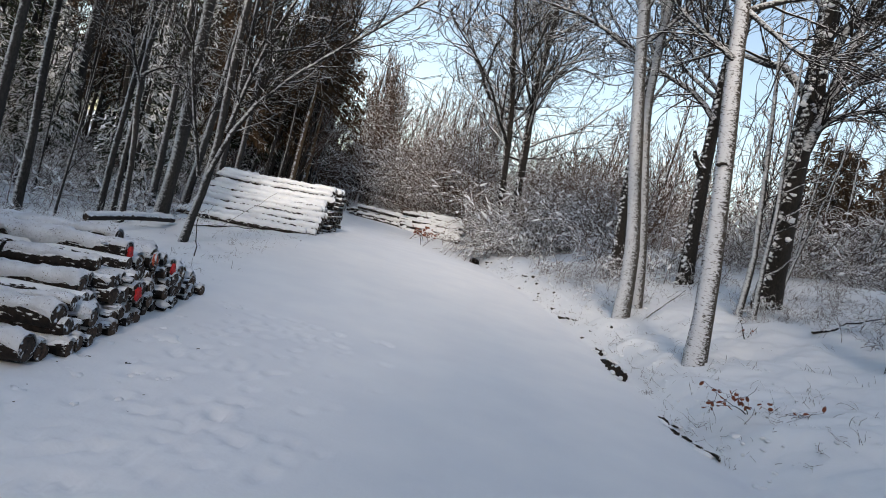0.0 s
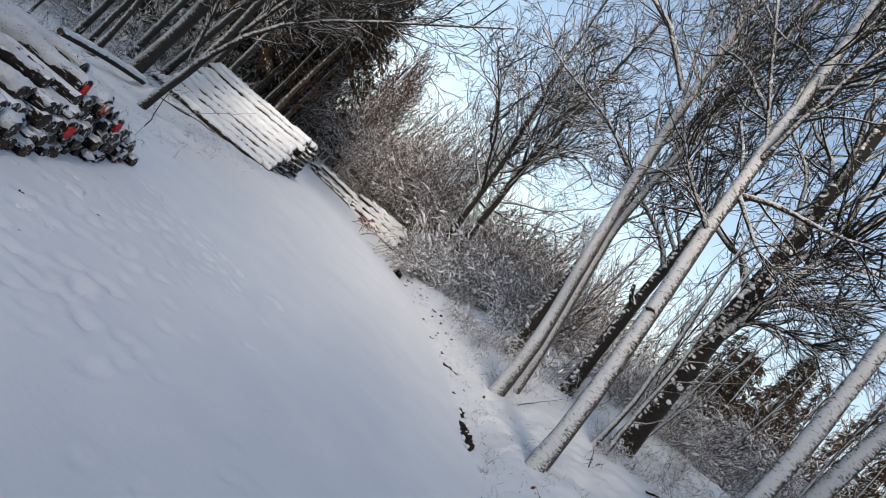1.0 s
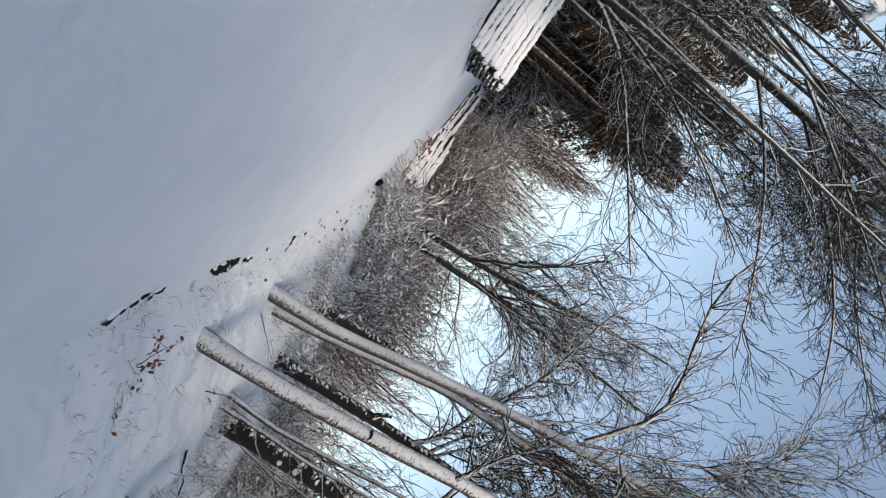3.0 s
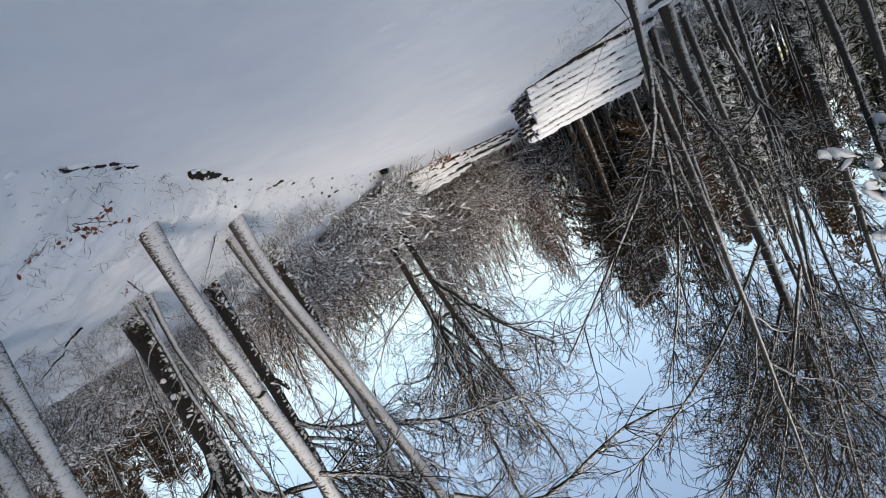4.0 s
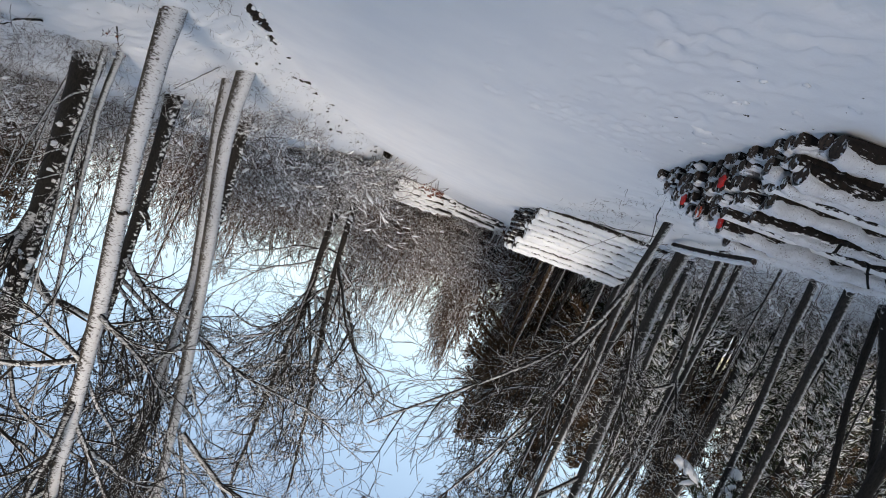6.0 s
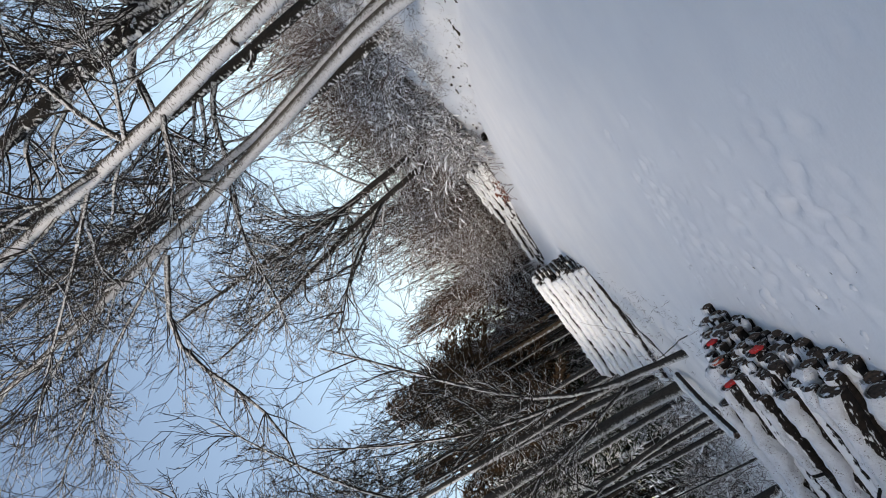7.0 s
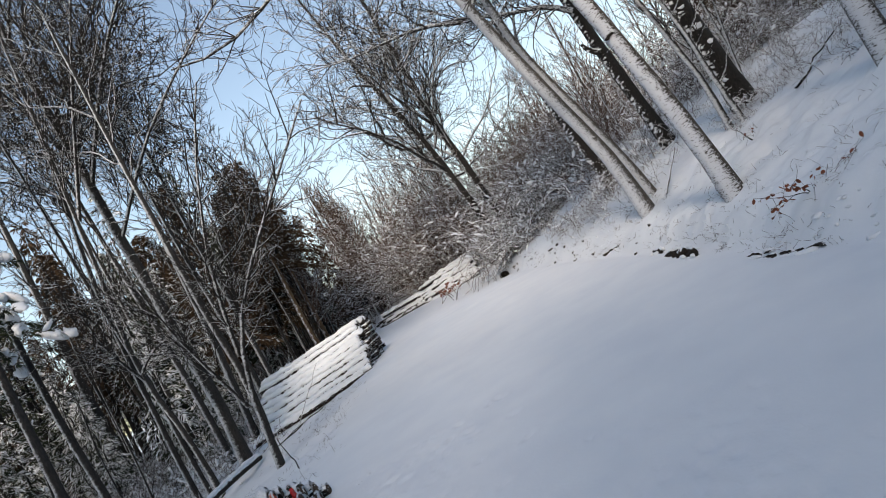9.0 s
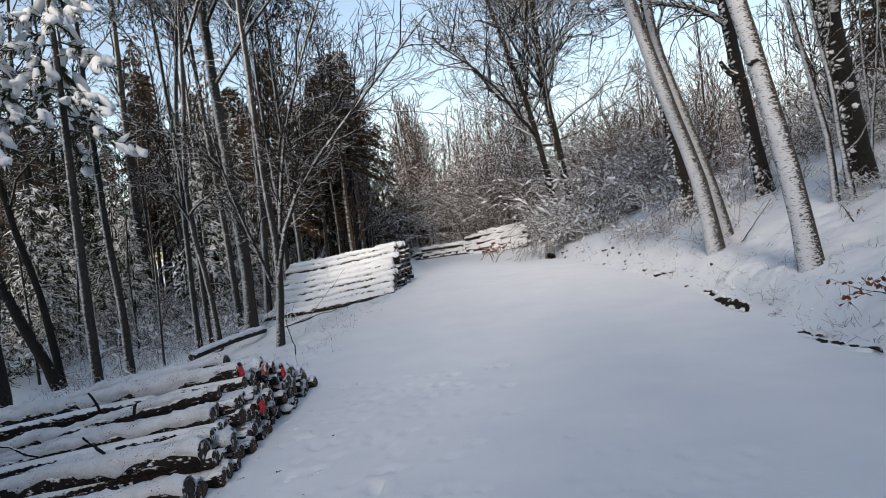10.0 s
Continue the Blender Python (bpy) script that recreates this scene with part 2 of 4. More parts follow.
def trodden(x, y):
    """Dents of boots along the left of the road, and scuffed patches in the middle."""
    z = np.zeros_like(x)
    r = np.random.RandomState(31)

    def dent(u, v, wide, long, depth, turn):
        near = (np.abs(x - u) < 0.5) & (np.abs(y - v) < 0.5)
        a, q = x[near] - u, y[near] - v
        a, q = a * math.cos(turn) + q * math.sin(turn), q * math.cos(turn) - a * math.sin(turn)
        e = (a / wide) ** 2 + (q / long) ** 2
        z[near] += -depth * np.exp(-e ** 2) + 0.35 * depth * np.exp(-(np.sqrt(e) - 1.5) ** 2 * 5)

    for k in range(230):
        v = 1.8 + 6.2 * r.uniform() ** 1.3
        u = -1.35 - 0.05 * (v - 2.2) + r.normal(0, 0.55)
        dent(u, v, r.uniform(0.035, 0.075), r.uniform(0.05, 0.13), r.uniform(0.005, 0.028), r.uniform(-0.8, 0.8))
    for k in range(60):
        dent(0.7 + r.normal(0, 0.30), 3.2 + r.normal(0, 0.7), r.uniform(0.03, 0.06), r.uniform(0.05, 0.10), r.uniform(0.006, 0.016), r.uniform(-1, 1))
    for u, v in ((-0.36, 3.95), (0.32, 4.84), (-1.05, 4.5), (-2.0, 4.9), (-1.9, 6.2), (-2.9, 11.4), (-2.6, 12.4), (1.4, 2.9), (0.1, 2.7)):
        dent(u, v, 0.04, 0.06, 0.03, 0.3)
    return z


def axis_steps(lo_fine, hi_fine, step, lo, hi):
    fine = list(np.arange(lo_fine, hi_fine, step))
    s, v, up = step, fine[-1], []
    while v < hi:
        s *= 1.12
        v += s
        up.append(v)
    s, v, dn = step, fine[0], []
    while v > lo:
        s *= 1.12
        v -= s
        dn.append(v)
    return np.array(dn[::-1] + fine + up)


def make_ground():
    gx, gy = axis_steps(-4, 6.5, 0.045, -700, 700), axis_steps(1.8, 13, 0.055, -700, 900)
    X, Y = np.meshgrid(gx, gy)
    Z = height(X, Y) + trodden(X, Y)
    n, m = Y.shape
    idx = np.arange(n * m).reshape(n, m)
    f = np.stack([idx[:-1, :-1], idx[:-1, 1:], idx[1:, 1:], idx[1:, :-1]], -1).reshape(-1, 4)
    ob = new("ground", mesh_from("ground", np.stack([X, Y, Z], -1).reshape(-1, 3), f, M_GROUND))
    tagged(ob, "snow-covered forest floor and smooth forest road", "ground", kind="structure")


make_ground()


def at(az, d, dz=0.0):
    """A place on the ground, d metres off at the bearing az."""
    x, y = d * math.sin(radians(az)), d * math.cos(radians(az))
    return Vector((x, y, float(height(x, y)) + dz))


def dir_point(az, el, d):
    return Vector((d * math.sin(radians(az)), d * math.cos(radians(az)), EYE.z + d * math.tan(radians(el))))


# ---------------------------------------------------------------- trees
def unit(v):
    return v / (np.linalg.norm(v) + 1e-9)


def twig_line(r, start, way, length, n, droop=0.0, wob=0.18, lift=0.0):
    pts, w = [start], unit(way)
    for i in range(n - 1):
        w = unit(w + r.normal(0, wob, 3) + np.array([0, 0, lift - droop]))
        pts.append(pts[-1] + w * length / (n - 1))
    return np.array(pts), w


def side_way(r, w, angle):
    a = unit(np.cross(w, unit(r.normal(0, 1, 3))))
    return unit(w * math.cos(angle) + a * math.sin(angle))


def branch(r, tw, start, way, length, rad, level, rich, limbs=None, lift=0.04, thin=0.005, deep=3, wob=0.17, load=None):
    """A limb with its side branches and twigs. thin: the least radius; deep: the last order of twigs; load: takes the snow on the twigs."""
    n = ((7, 5, 3, 3) if thin > 0.02 else (10, 7, 5, 3))[level]
    pts, w = twig_line(r, start, way, length, n, wob=wob, lift=lift)
    radii = np.linspace(max(rad, thin), max(rad * 0.25, thin * 0.7), n)
    (limbs if (limbs is not None and level == 0) else tw).add(pts, radii, (7, 4, 3, 3)[level])
    if load is not None and level > 0 and r.uniform() < load.share:
        load.lay(r, pts)
    if level >= deep or length < 0.25:
        return
    count = max(2, int(length * rich * (3.3, 3.9, 4.2)[level] + r.uniform(0, 1)))
    for _ in range(count):
        f = r.uniform(0.12, 1.0)
        i = min(int(f * (n - 1)), n - 2)
        p = pts[i] + (pts[i + 1] - pts[i]) * (f * (n - 1) - i)
        ww = side_way(r, unit(pts[i + 1] - pts[i]), r.uniform(0.4, 1.15))
        branch(r, tw, p, ww, length * r.uniform(0.34, 0.64) * (1.12 - 0.45 * f), rad * 0.42, level + 1, rich, limbs, lift, thin, deep, wob, load)


class SnowLoad(Tubes):
    """Ridges of snow that lie along twigs."""

    def __init__(self, share, size):
        self.lines = defaultdict(list)
        self.share, self.size = share, size

    def lay(self, r, pts):
        total = np.linalg.norm(pts[-1] - pts[0])
        for _ in range(1 + int(total * 1.6)):
            a, k = r.uniform(0.0, 0.85), self.size * r.lognormal(0, 0.35)
            u = np.linspace(a, min(1.0, a + k * r.uniform(3.0, 8.0) / total), 4) * (len(pts) - 1)
            q = np.stack([np.interp(u, range(len(pts)), pts[:, c]) for c in range(3)], 1)
            if abs(unit(q[-1] - q[0])[2]) > 0.85:
                continue
            q[:, 2] += 0.6 * k
            self.add(q, k * np.array([0.45, 1.0, 0.9, 0.4]), 4)


def trunk_line(base, top, n, bend, r):
    base, top = np.array(base), np.array(top)
    u = np.linspace(0, 1, n)[:, None]
    side = r.normal(0, 1, 3) * np.array([1, 1, 0])
    p = base + (top - base) * u + side * (np.sin(u * np.pi) * bend) + np.sin(u * 9 + r.uniform(0, 6)) * r.normal(0, 1, 3) * 0.0034 * np.linalg.norm(top - base)
    p[:, 2] = base[2] + (top[2] - base[2]) * u[:, 0]
    p[0] = base
    return p


class limb_list:
    """Makes a mesh of its own of each limb that it is given."""

    def __init__(self, root, mat):
        self.root, self.mat = root, mat

    def add(self, pts, radii, sides):
        one = Tubes()
        one.add(pts, radii, sides)
        part_mesh("limb", one.mesh("limb", self.mat), self.root)


def tree(label, base, top, dia, seed, first=0.3, limbs=14, rich=0.75, limb_len=3.0, bark=None, twig=None, spread=0.9, bend=0.05, group="", name="tree", extra=(), split=True, thin=0.006, deep=3, via=None):
    """A bare tree: a tapered trunk with a flared foot, limbs and many twigs."""
    r = np.random.RandomState(seed)
    bark, twig = bark or M_GREY, twig or M_TWIG
    root = new(name)
    root.location = base
    tagged(root, label, "tree", group)
    b = np.zeros(3)
    tp = np.array(top) - np.array(base)
    n = 26
    line = trunk_line(b, tp, n, bend, r)
    u = np.linspace(0, 1, n)
    if via is not None:
        knots = np.array([np.array(q) - np.array(base) for q in via])
        zz = u * tp[2]
        line = np.stack([np.interp(zz, knots[:, 2], knots[:, 0]), np.interp(zz, knots[:, 2], knots[:, 1]), zz], 1)
        line[1:-1] = (line[:-2] + line[1:-1] * 2 + line[2:]) / 4
        line[1:, :2] += np.cumsum(r.normal(0, 0.008, (n - 1, 2)), 0)
    rad = dia / 2 * (1 - 0.78 * u ** 1.1) * (1 + 0.04 * np.sin(u * 40 + seed)) + dia * 0.14 * np.exp(-u * 60)
    line[0, 2] -= 0.25
    tt = Tubes()
    tt.add(line, rad, 14)
    part_mesh("trunk", tt.mesh("trunk", bark), root)
    tw = Tubes()
    lb = limb_list(root, M_LIMB) if split else tw
    for i in range(limbs):
        f = first + (0.98 - first) * (i + r.uniform(0.1, 0.9)) / limbs
        k = min(int(f * (n - 1)), n - 2)
        p = line[k] + (line[k + 1] - line[k]) * (f * (n - 1) - k)
        a = i * 2.4 + r.uniform(-0.6, 0.6)
        tilt = r.uniform(0.35, 0.9) * spread
        w = np.array([math.cos(a) * math.sin(tilt), math.sin(a) * math.sin(tilt), math.cos(tilt)])
        ln = limb_len * r.uniform(0.6, 1.15) * (1.15 - 0.75 * (f - first) / (1 - first))
        branch(r, tw, p, w, ln, max(rad[k] * r.uniform(0.30, 0.55), 0.012), 0, rich, lb, 0.04, thin, deep)
    for pts, r0 in extra:
        pts = np.array([np.array(q) - np.array(base) for q in pts])
        u2 = np.linspace(0, len(pts) - 1, 9)
        q = np.stack([np.interp(u2, range(len(pts)), pts[:, c]) for c in range(3)], 1)
        q[1:-1] = (q[:-2] + q[1:-1] * 2 + q[2:]) / 4
        lb.add(q, np.linspace(r0, r0 * 0.3, 9), 7)
        for _ in range(26):
            f = r.uniform(0.15, 1)
            k = min(int(f * 8), 7)
            branch(r, tw, q[k], side_way(r, unit(q[k + 1] - q[k]), r.uniform(0.4, 0.9)), r.uniform(0.7, 2.4), r0 * 0.28, 1, rich, None, 0.02, thin, deep)
    tagged(part_mesh("crown", tw.mesh("crown", twig), root), kind="stuff")
    return root


def lean_tree(label, az, d, az_up, dia, h, seed, el_up=25.0, **kw):
    """A tree whose foot stands at bearing az and whose stem passes bearing az_up at elevation el_up."""
    base = at(az, d)
    up = dir_point(az_up, el_up, d)
    k = h / (up.z - base.z)
    kw.setdefault("thin", 0.0006 * d)
    return tree(label, base, base + (up - base) * k, dia, seed, **kw)


def stem_tree(label, d, bearings, dia, h, seed, **kw):
    """A tree d metres off, whose stem runs along the bearings and elevations given, and on in the same way up to the height h."""
    base = at(bearings[0][0], d)
    via = [base] + [p for p in (dir_point(az, el, d) for az, el in bearings[1:]) if p.z > base.z + 0.2]
    w = (via[-1] - via[-2]) / (via[-1].z - via[-2].z)
    w.x, w.y = w.x * 0.7, w.y * 0.7
    top = via[-1] + w * max(0.5, base.z + h - via[-1].z)
    kw.setdefault("thin", 0.0006 * d)
    return tree(label, base, top, dia, seed, via=via + [top], **kw)


def bush(label, base, h, w, seed, stems=26, rich=1.0, mat=None, group="", name="bush", tilt0=0.45, twig=0.016, thin=0.012, deep=3, share=0.45, ridge=0.028):
    """Many thin stems from one foot, with ridges of snow on the twigs."""
    r = np.random.RandomState(seed)
    tw, load = Tubes(), SnowLoad(share, ridge)
    for i in range(stems):
        a, tilt = r.uniform(0, 2 * np.pi), abs(r.normal(tilt0, 0.3))
        way = np.array([math.cos(a) * math.sin(tilt), math.sin(a) * math.sin(tilt), math.cos(tilt)])
        s = np.array([r.normal(0, w * 0.22), r.normal(0, w * 0.22), -0.1])
        branch(r, tw, s, way, h * r.uniform(0.6, 1.1), twig * h / 2.5, 1, rich, None, -0.09, thin, deep, 0.24, load)
    root = new(name)
    root.location = base
    tagged(root, label, "bush", group)
    tagged(part_mesh("thicket", tw.mesh("thicket", mat or M_BRUSH), root), kind="stuff")
    if load.lines:
        tagged(part_mesh("snow_load", load.mesh("snow_load", M_SNOW), root, "snow lying on the twigs"), kind="stuff")
    return root


def conifer(label, base, h, dia, seed, crown_from=0.35, width=2.2, boughs=90, needle=None, bark=None, snow=0.0, group="", name="conifer", thick=1.0, dense=1.0, long=1.0):
    """A spruce or pine: trunk, boughs that carry needle sprays, and lumps of snow on them."""
    r = np.random.RandomState(seed)
    root = new(name)
    root.location = base
    tagged(root, label, "conifer", group)
    n = 18
    line = trunk_line((0, 0, -0.25), (r.normal(0, 0.2), r.normal(0, 0.2), h), n, 0.06, r)
    tt = Tubes()
    tt.add(line, np.linspace(dia / 2, 0.02, n), 12)
    part_mesh("trunk", tt.mesh("trunk", bark or M_DARK), root)
    lb, V, F = Tubes(), [], []
    for i in range(boughs):
        f = crown_from + (1 - crown_from) * (i + r.uniform(0, 1)) / boughs
        a = i * 2.4 + r.uniform(-0.4, 0.4)
        ln = width * (1 - 0.85 * (f - crown_from) / (1 - crown_from)) * r.uniform(0.65, 1.15)
        k = min(int(f * (n - 1)), n - 2)
        p0 = line[k] + (line[k + 1] - line[k]) * (f * (n - 1) - k)
        pts, _ = twig_line(r, p0, np.array([math.cos(a), math.sin(a), 0.05]), ln, 6, droop=0.16, wob=0.08)
        lb.add(pts[[0, 2, 3, 5]], np.linspace(0.025, 0.008, 4), 3)
        for s in range(int((10 + ln * 11) * dense)):
            g = r.uniform(0.15, 1.0)
            j = min(int(g * 5), 4)
            q = pts[j] + (pts[j + 1] - pts[j]) * (g * 5 - j)
            w = unit(side_way(r, unit(pts[j + 1] - pts[j]), r.uniform(0.3, 1.1)) + np.array([0, 0, -0.35]))
            le, wi = r.uniform(0.25, 0.60) * long, r.uniform(0.018, 0.038) * thick
            c = unit(np.cross(w, r.normal(0, 1, 3)))
            m = len(V)
            V += [q, q + w * le * 0.5 + c * wi, q + w * le, q + w * le * 0.5 - c * wi]
            F.append((m, m + 1, m + 2, m + 3))
        if r.uniform() < snow:
            for s in range(4):
                g = r.uniform(0.25, 1.0)
                j = min(int(g * 5), 4)
                q = pts[j] + (pts[j + 1] - pts[j]) * (g * 5 - j)
                SV, SF = [], []
                lump(SV, SF, r, q + r.normal(0, 0.05, 3), r.uniform(0.08, 0.24), r.uniform(0.06, 0.12), r.uniform(0.05, 0.10), unit(pts[j + 1] - pts[j] + r.normal(0, 0.25, 3) + np.array([0, 0, -0.35])), 0.30)
                part_mesh("snow_clump", mesh_from("snow_clump", SV, SF, M_SNOW), root, "clump of snow on a bough")
    tagged(part_mesh("bough", lb.mesh("bough", bark or M_DARK), root), kind="stuff")
    tagged(part_mesh("crown", mesh_from("crown", V, F, needle or M_NEEDLE, False), root), kind="stuff")
    return root


def lump(V, F, r, c, lx, ly, lz, way, rough=0.18):
    """A soft rounded lump of 4 x 7 facets, lying along way."""
    side = unit(np.cross(way, [0, 0, 1.0]))
    up = np.cross(side, way)
    base, nu, nv = len(V), 9, 7
    for i in range(nv):
        th = np.pi * i / (nv - 1)
        for j in range(nu):
            ph = 2 * np.pi * j / nu
            k = r.uniform(1 - rough, 1 + rough)
            V.append(c + way * lx * math.cos(th) * k + (side * ly * math.cos(ph) + up * lz * math.sin(ph)) * (math.sin(th) ** 0.65 + 0.02) * k)
    for i in range(nv - 1):
        for j in range(nu):
            a, b = base + i * nu + j, base + i * nu + (j + 1) % nu
            F.append((a, b, b + nu, a + nu))


# right bank
T2_LIMB = [dir_point(11.7, 28.0, 15.0), dir_point(6.5, 36.0, 14.4), dir_point(1.0, 42.0, 14.0), dir_point(-4.0, 45.0, 13.8)]
T2_LOW = [dir_point(12.6, 20.5, 15.0), dir_point(9.5, 22.0, 14.6), dir_point(6.1, 22.6, 14.4), dir_point(1.8, 22.8, 14.2), dir_point(-2.6, 23.8, 14.2)]
B1_LIMB = [dir_point(20.6, 29.0, 11.3), dir_point(15.0, 34.5, 11.0), dir_point(9.0, 40.0, 10.8), dir_point(3.0, 44.0, 10.6)]
B1_LIMB2 = [dir_point(20.3, 31.0, 11.3), dir_point(24.0, 36.0, 11.0), dir_point(22.0, 45.0, 10.8)]
B1_LEFT = [dir_point(21.8, 20.9, 11.2), dir_point(19.6, 22.2, 11.0), dir_point(17.0, 23.6, 10.9), dir_point(13.9, 26.0, 10.8)]
B1_RIGHT = [dir_point(21.9, 24.6, 11.3), dir_point(24.9, 22.8, 11.0), dir_point(27.2, 21.5, 10.8), dir_point(30.0, 22.0, 10.7)]
T2_HAZE = [dir_point(11.2, 33.0, 14.8), dir_point(6.0, 38.0, 14.6), dir_point(1.0, 40.5, 14.4), dir_point(-4.0, 41.0, 14.2)]
T2_ARC = [dir_point(11.3, 28.2, 15.0), dir_point(8.5, 29.8, 14.9), dir_point(5.4, 31.9, 14.9), dir_point(1.8, 32.1, 15.0), dir_point(-2.0, 30.5, 15.2), dir_point(-5.8, 28.9, 15.4), dir_point(-10.5, 28.0, 15.6), dir_point(-14.0, 28.6, 15.8)]
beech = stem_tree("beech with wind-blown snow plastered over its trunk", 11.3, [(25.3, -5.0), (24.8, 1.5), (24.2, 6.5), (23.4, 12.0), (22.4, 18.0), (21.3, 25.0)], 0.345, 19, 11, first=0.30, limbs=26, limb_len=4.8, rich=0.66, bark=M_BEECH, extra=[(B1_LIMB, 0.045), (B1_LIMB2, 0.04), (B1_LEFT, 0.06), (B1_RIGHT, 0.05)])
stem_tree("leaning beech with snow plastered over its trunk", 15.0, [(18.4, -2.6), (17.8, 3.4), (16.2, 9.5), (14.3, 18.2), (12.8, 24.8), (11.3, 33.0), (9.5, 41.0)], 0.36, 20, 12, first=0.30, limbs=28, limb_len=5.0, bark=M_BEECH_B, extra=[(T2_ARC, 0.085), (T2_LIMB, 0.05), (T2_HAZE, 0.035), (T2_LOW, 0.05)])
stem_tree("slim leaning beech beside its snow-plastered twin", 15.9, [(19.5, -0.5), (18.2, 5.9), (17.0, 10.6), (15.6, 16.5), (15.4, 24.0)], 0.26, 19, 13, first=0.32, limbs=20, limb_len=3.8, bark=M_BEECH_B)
T1_ARC = [dir_point(21.5, 15.9, 19.6), dir_point(20.0, 17.6, 19.4), dir_point(17.9, 18.4, 19.2), dir_point(16.0, 19.0, 19.0), dir_point(13.5, 20.5, 18.6), dir_point(11.0, 21.5, 18.4)]
arched = stem_tree("dark-barked tree behind the beeches with an arching limb", 19.8, [(22.8, 1.9), (22.2, 6.9), (21.8, 11.5), (21.4, 16.5), (21.2, 22.0)], 0.44, 18, 14, first=0.25, limbs=20, limb_len=4.4, rich=0.58, bark=M_DARK, extra=[(T1_ARC, 0.10)])
stem_tree("dark-barked tree behind the leaning beeches", 21.5, [(16.9, 1.2), (16.2, 6.0), (15.6, 12.0), (15.2, 20.0)], 0.42, 17, 15, first=0.3, limbs=14, limb_len=3.6, bark=M_DARK)
OAK_FORK = [dir_point(29.0, 14.5, 15.8), dir_point(30.0, 19.4, 15.6), dir_point(30.3, 22.5, 15.6), dir_point(31.2, 25.9, 15.6), dir_point(32.5, 31.0, 15.6)]
OAK_RIGHT = [dir_point(29.3, 15.8, 15.7), dir_point(30.4, 17.4, 15.4), dir_point(32.4, 18.0, 15.2), dir_point(36.0, 18.6, 15.0)]
OAK_RIGHT2 = [dir_point(29.6, 19.0, 15.7), dir_point(31.0, 20.4, 15.4), dir_point(33.0, 21.0, 15.2), dir_point(36.0, 22.6, 15.0)]
oak = stem_tree("big dark oak with snow clinging in patches", 15.9, [(29.4, 1.3), (29.1, 6.5), (28.7, 12.0), (28.6, 17.0), (28.4, 21.5), (27.9, 25.8)], 0.56, 18, 16, first=0.22, limbs=22, limb_len=4.8, rich=0.58, bark=M_DARK, extra=[(OAK_FORK, 0.16), (OAK_RIGHT, 0.08), (OAK_RIGHT2, 0.07)])
stem_tree("thin snow-dusted sapling beside the dark oak", 15.2, [(27.5, 0.1), (27.6, 5.6), (26.8, 12.6), (25.5, 20.7), (24.5, 25.6)], 0.15, 9, 17, first=0.15, limbs=16, limb_len=1.6)
stem_tree("thin leaning sapling beside the dark oak", 15.0, [(28.7, 1.4), (28.3, 4.8), (28.2, 9.6), (27.5, 16.5)], 0.12, 8, 18, first=0.1, limbs=16, limb_len=1.5)
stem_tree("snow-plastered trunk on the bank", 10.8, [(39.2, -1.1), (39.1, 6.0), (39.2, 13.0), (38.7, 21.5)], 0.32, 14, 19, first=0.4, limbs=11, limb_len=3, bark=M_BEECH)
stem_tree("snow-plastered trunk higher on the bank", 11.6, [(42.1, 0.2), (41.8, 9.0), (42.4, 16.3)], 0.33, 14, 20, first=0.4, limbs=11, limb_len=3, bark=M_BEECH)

# a dark knot on the beech and the broken stub of a limb on the tree behind it
r_knot = np.random.RandomState(12)
KV, KF = [], []
for az in (22.85, 23.1, 23.35):
    lump(KV, KF, r_knot, np.array(dir_point(az, 12.35 + r_knot.uniform(-0.15, 0.25), 11.14)) - np.array(beech.location), 0.045, 0.03, 0.024, unit(np.array([0.92, -0.39, r_knot.normal(0, 0.2)])), 0.3)
part_mesh("knot", mesh_from("knot", KV, KF, M_BARE), beech, "dark knot where a limb broke off")
one = Tubes()
one.add(np.array([np.array(dir_point(a, e, 19.6)) - np.array(arched.location) for a, e in ((21.8, 11.6), (21.3, 12.0), (20.9, 12.5), (20.7, 13.1))]), np.array([0.11, 0.09, 0.075, 0.05]), 9)
part_mesh("limb_stub", one.mesh("limb_stub", M_DARK), arched, "broken dark stub of a limb")

# snow caught on the rough bark of the oak
r_oak = np.random.RandomState(44)
for k in range(46):
    el = r_oak.uniform(2.0, 27.0)
    az = np.interp(el, (1.3, 6.5, 12.0, 17.0, 21.5, 25.8), (29.4, 29.1, 28.7, 28.6, 28.4, 27.9)) + r_oak.uniform(-0.75, 0.55)
    p = np.array(dir_point(az, el, 15.68)) - np.array(oak.location)
    SV, SF = [], []
    for _ in range(2):
        lump(SV, SF, r_oak, p + r_oak.normal(0, 0.03, 3), r_oak.uniform(0.04, 0.10), r_oak.uniform(0.02, 0.045), r_oak.uniform(0.02, 0.06), unit(np.array([1.0, -0.5, r_oak.normal(0, 0.35)])), 0.28)
    part_mesh("snow_clump", mesh_from("snow_clump", SV, SF, M_SNOW), oak, "clump of snow caught on the bark")

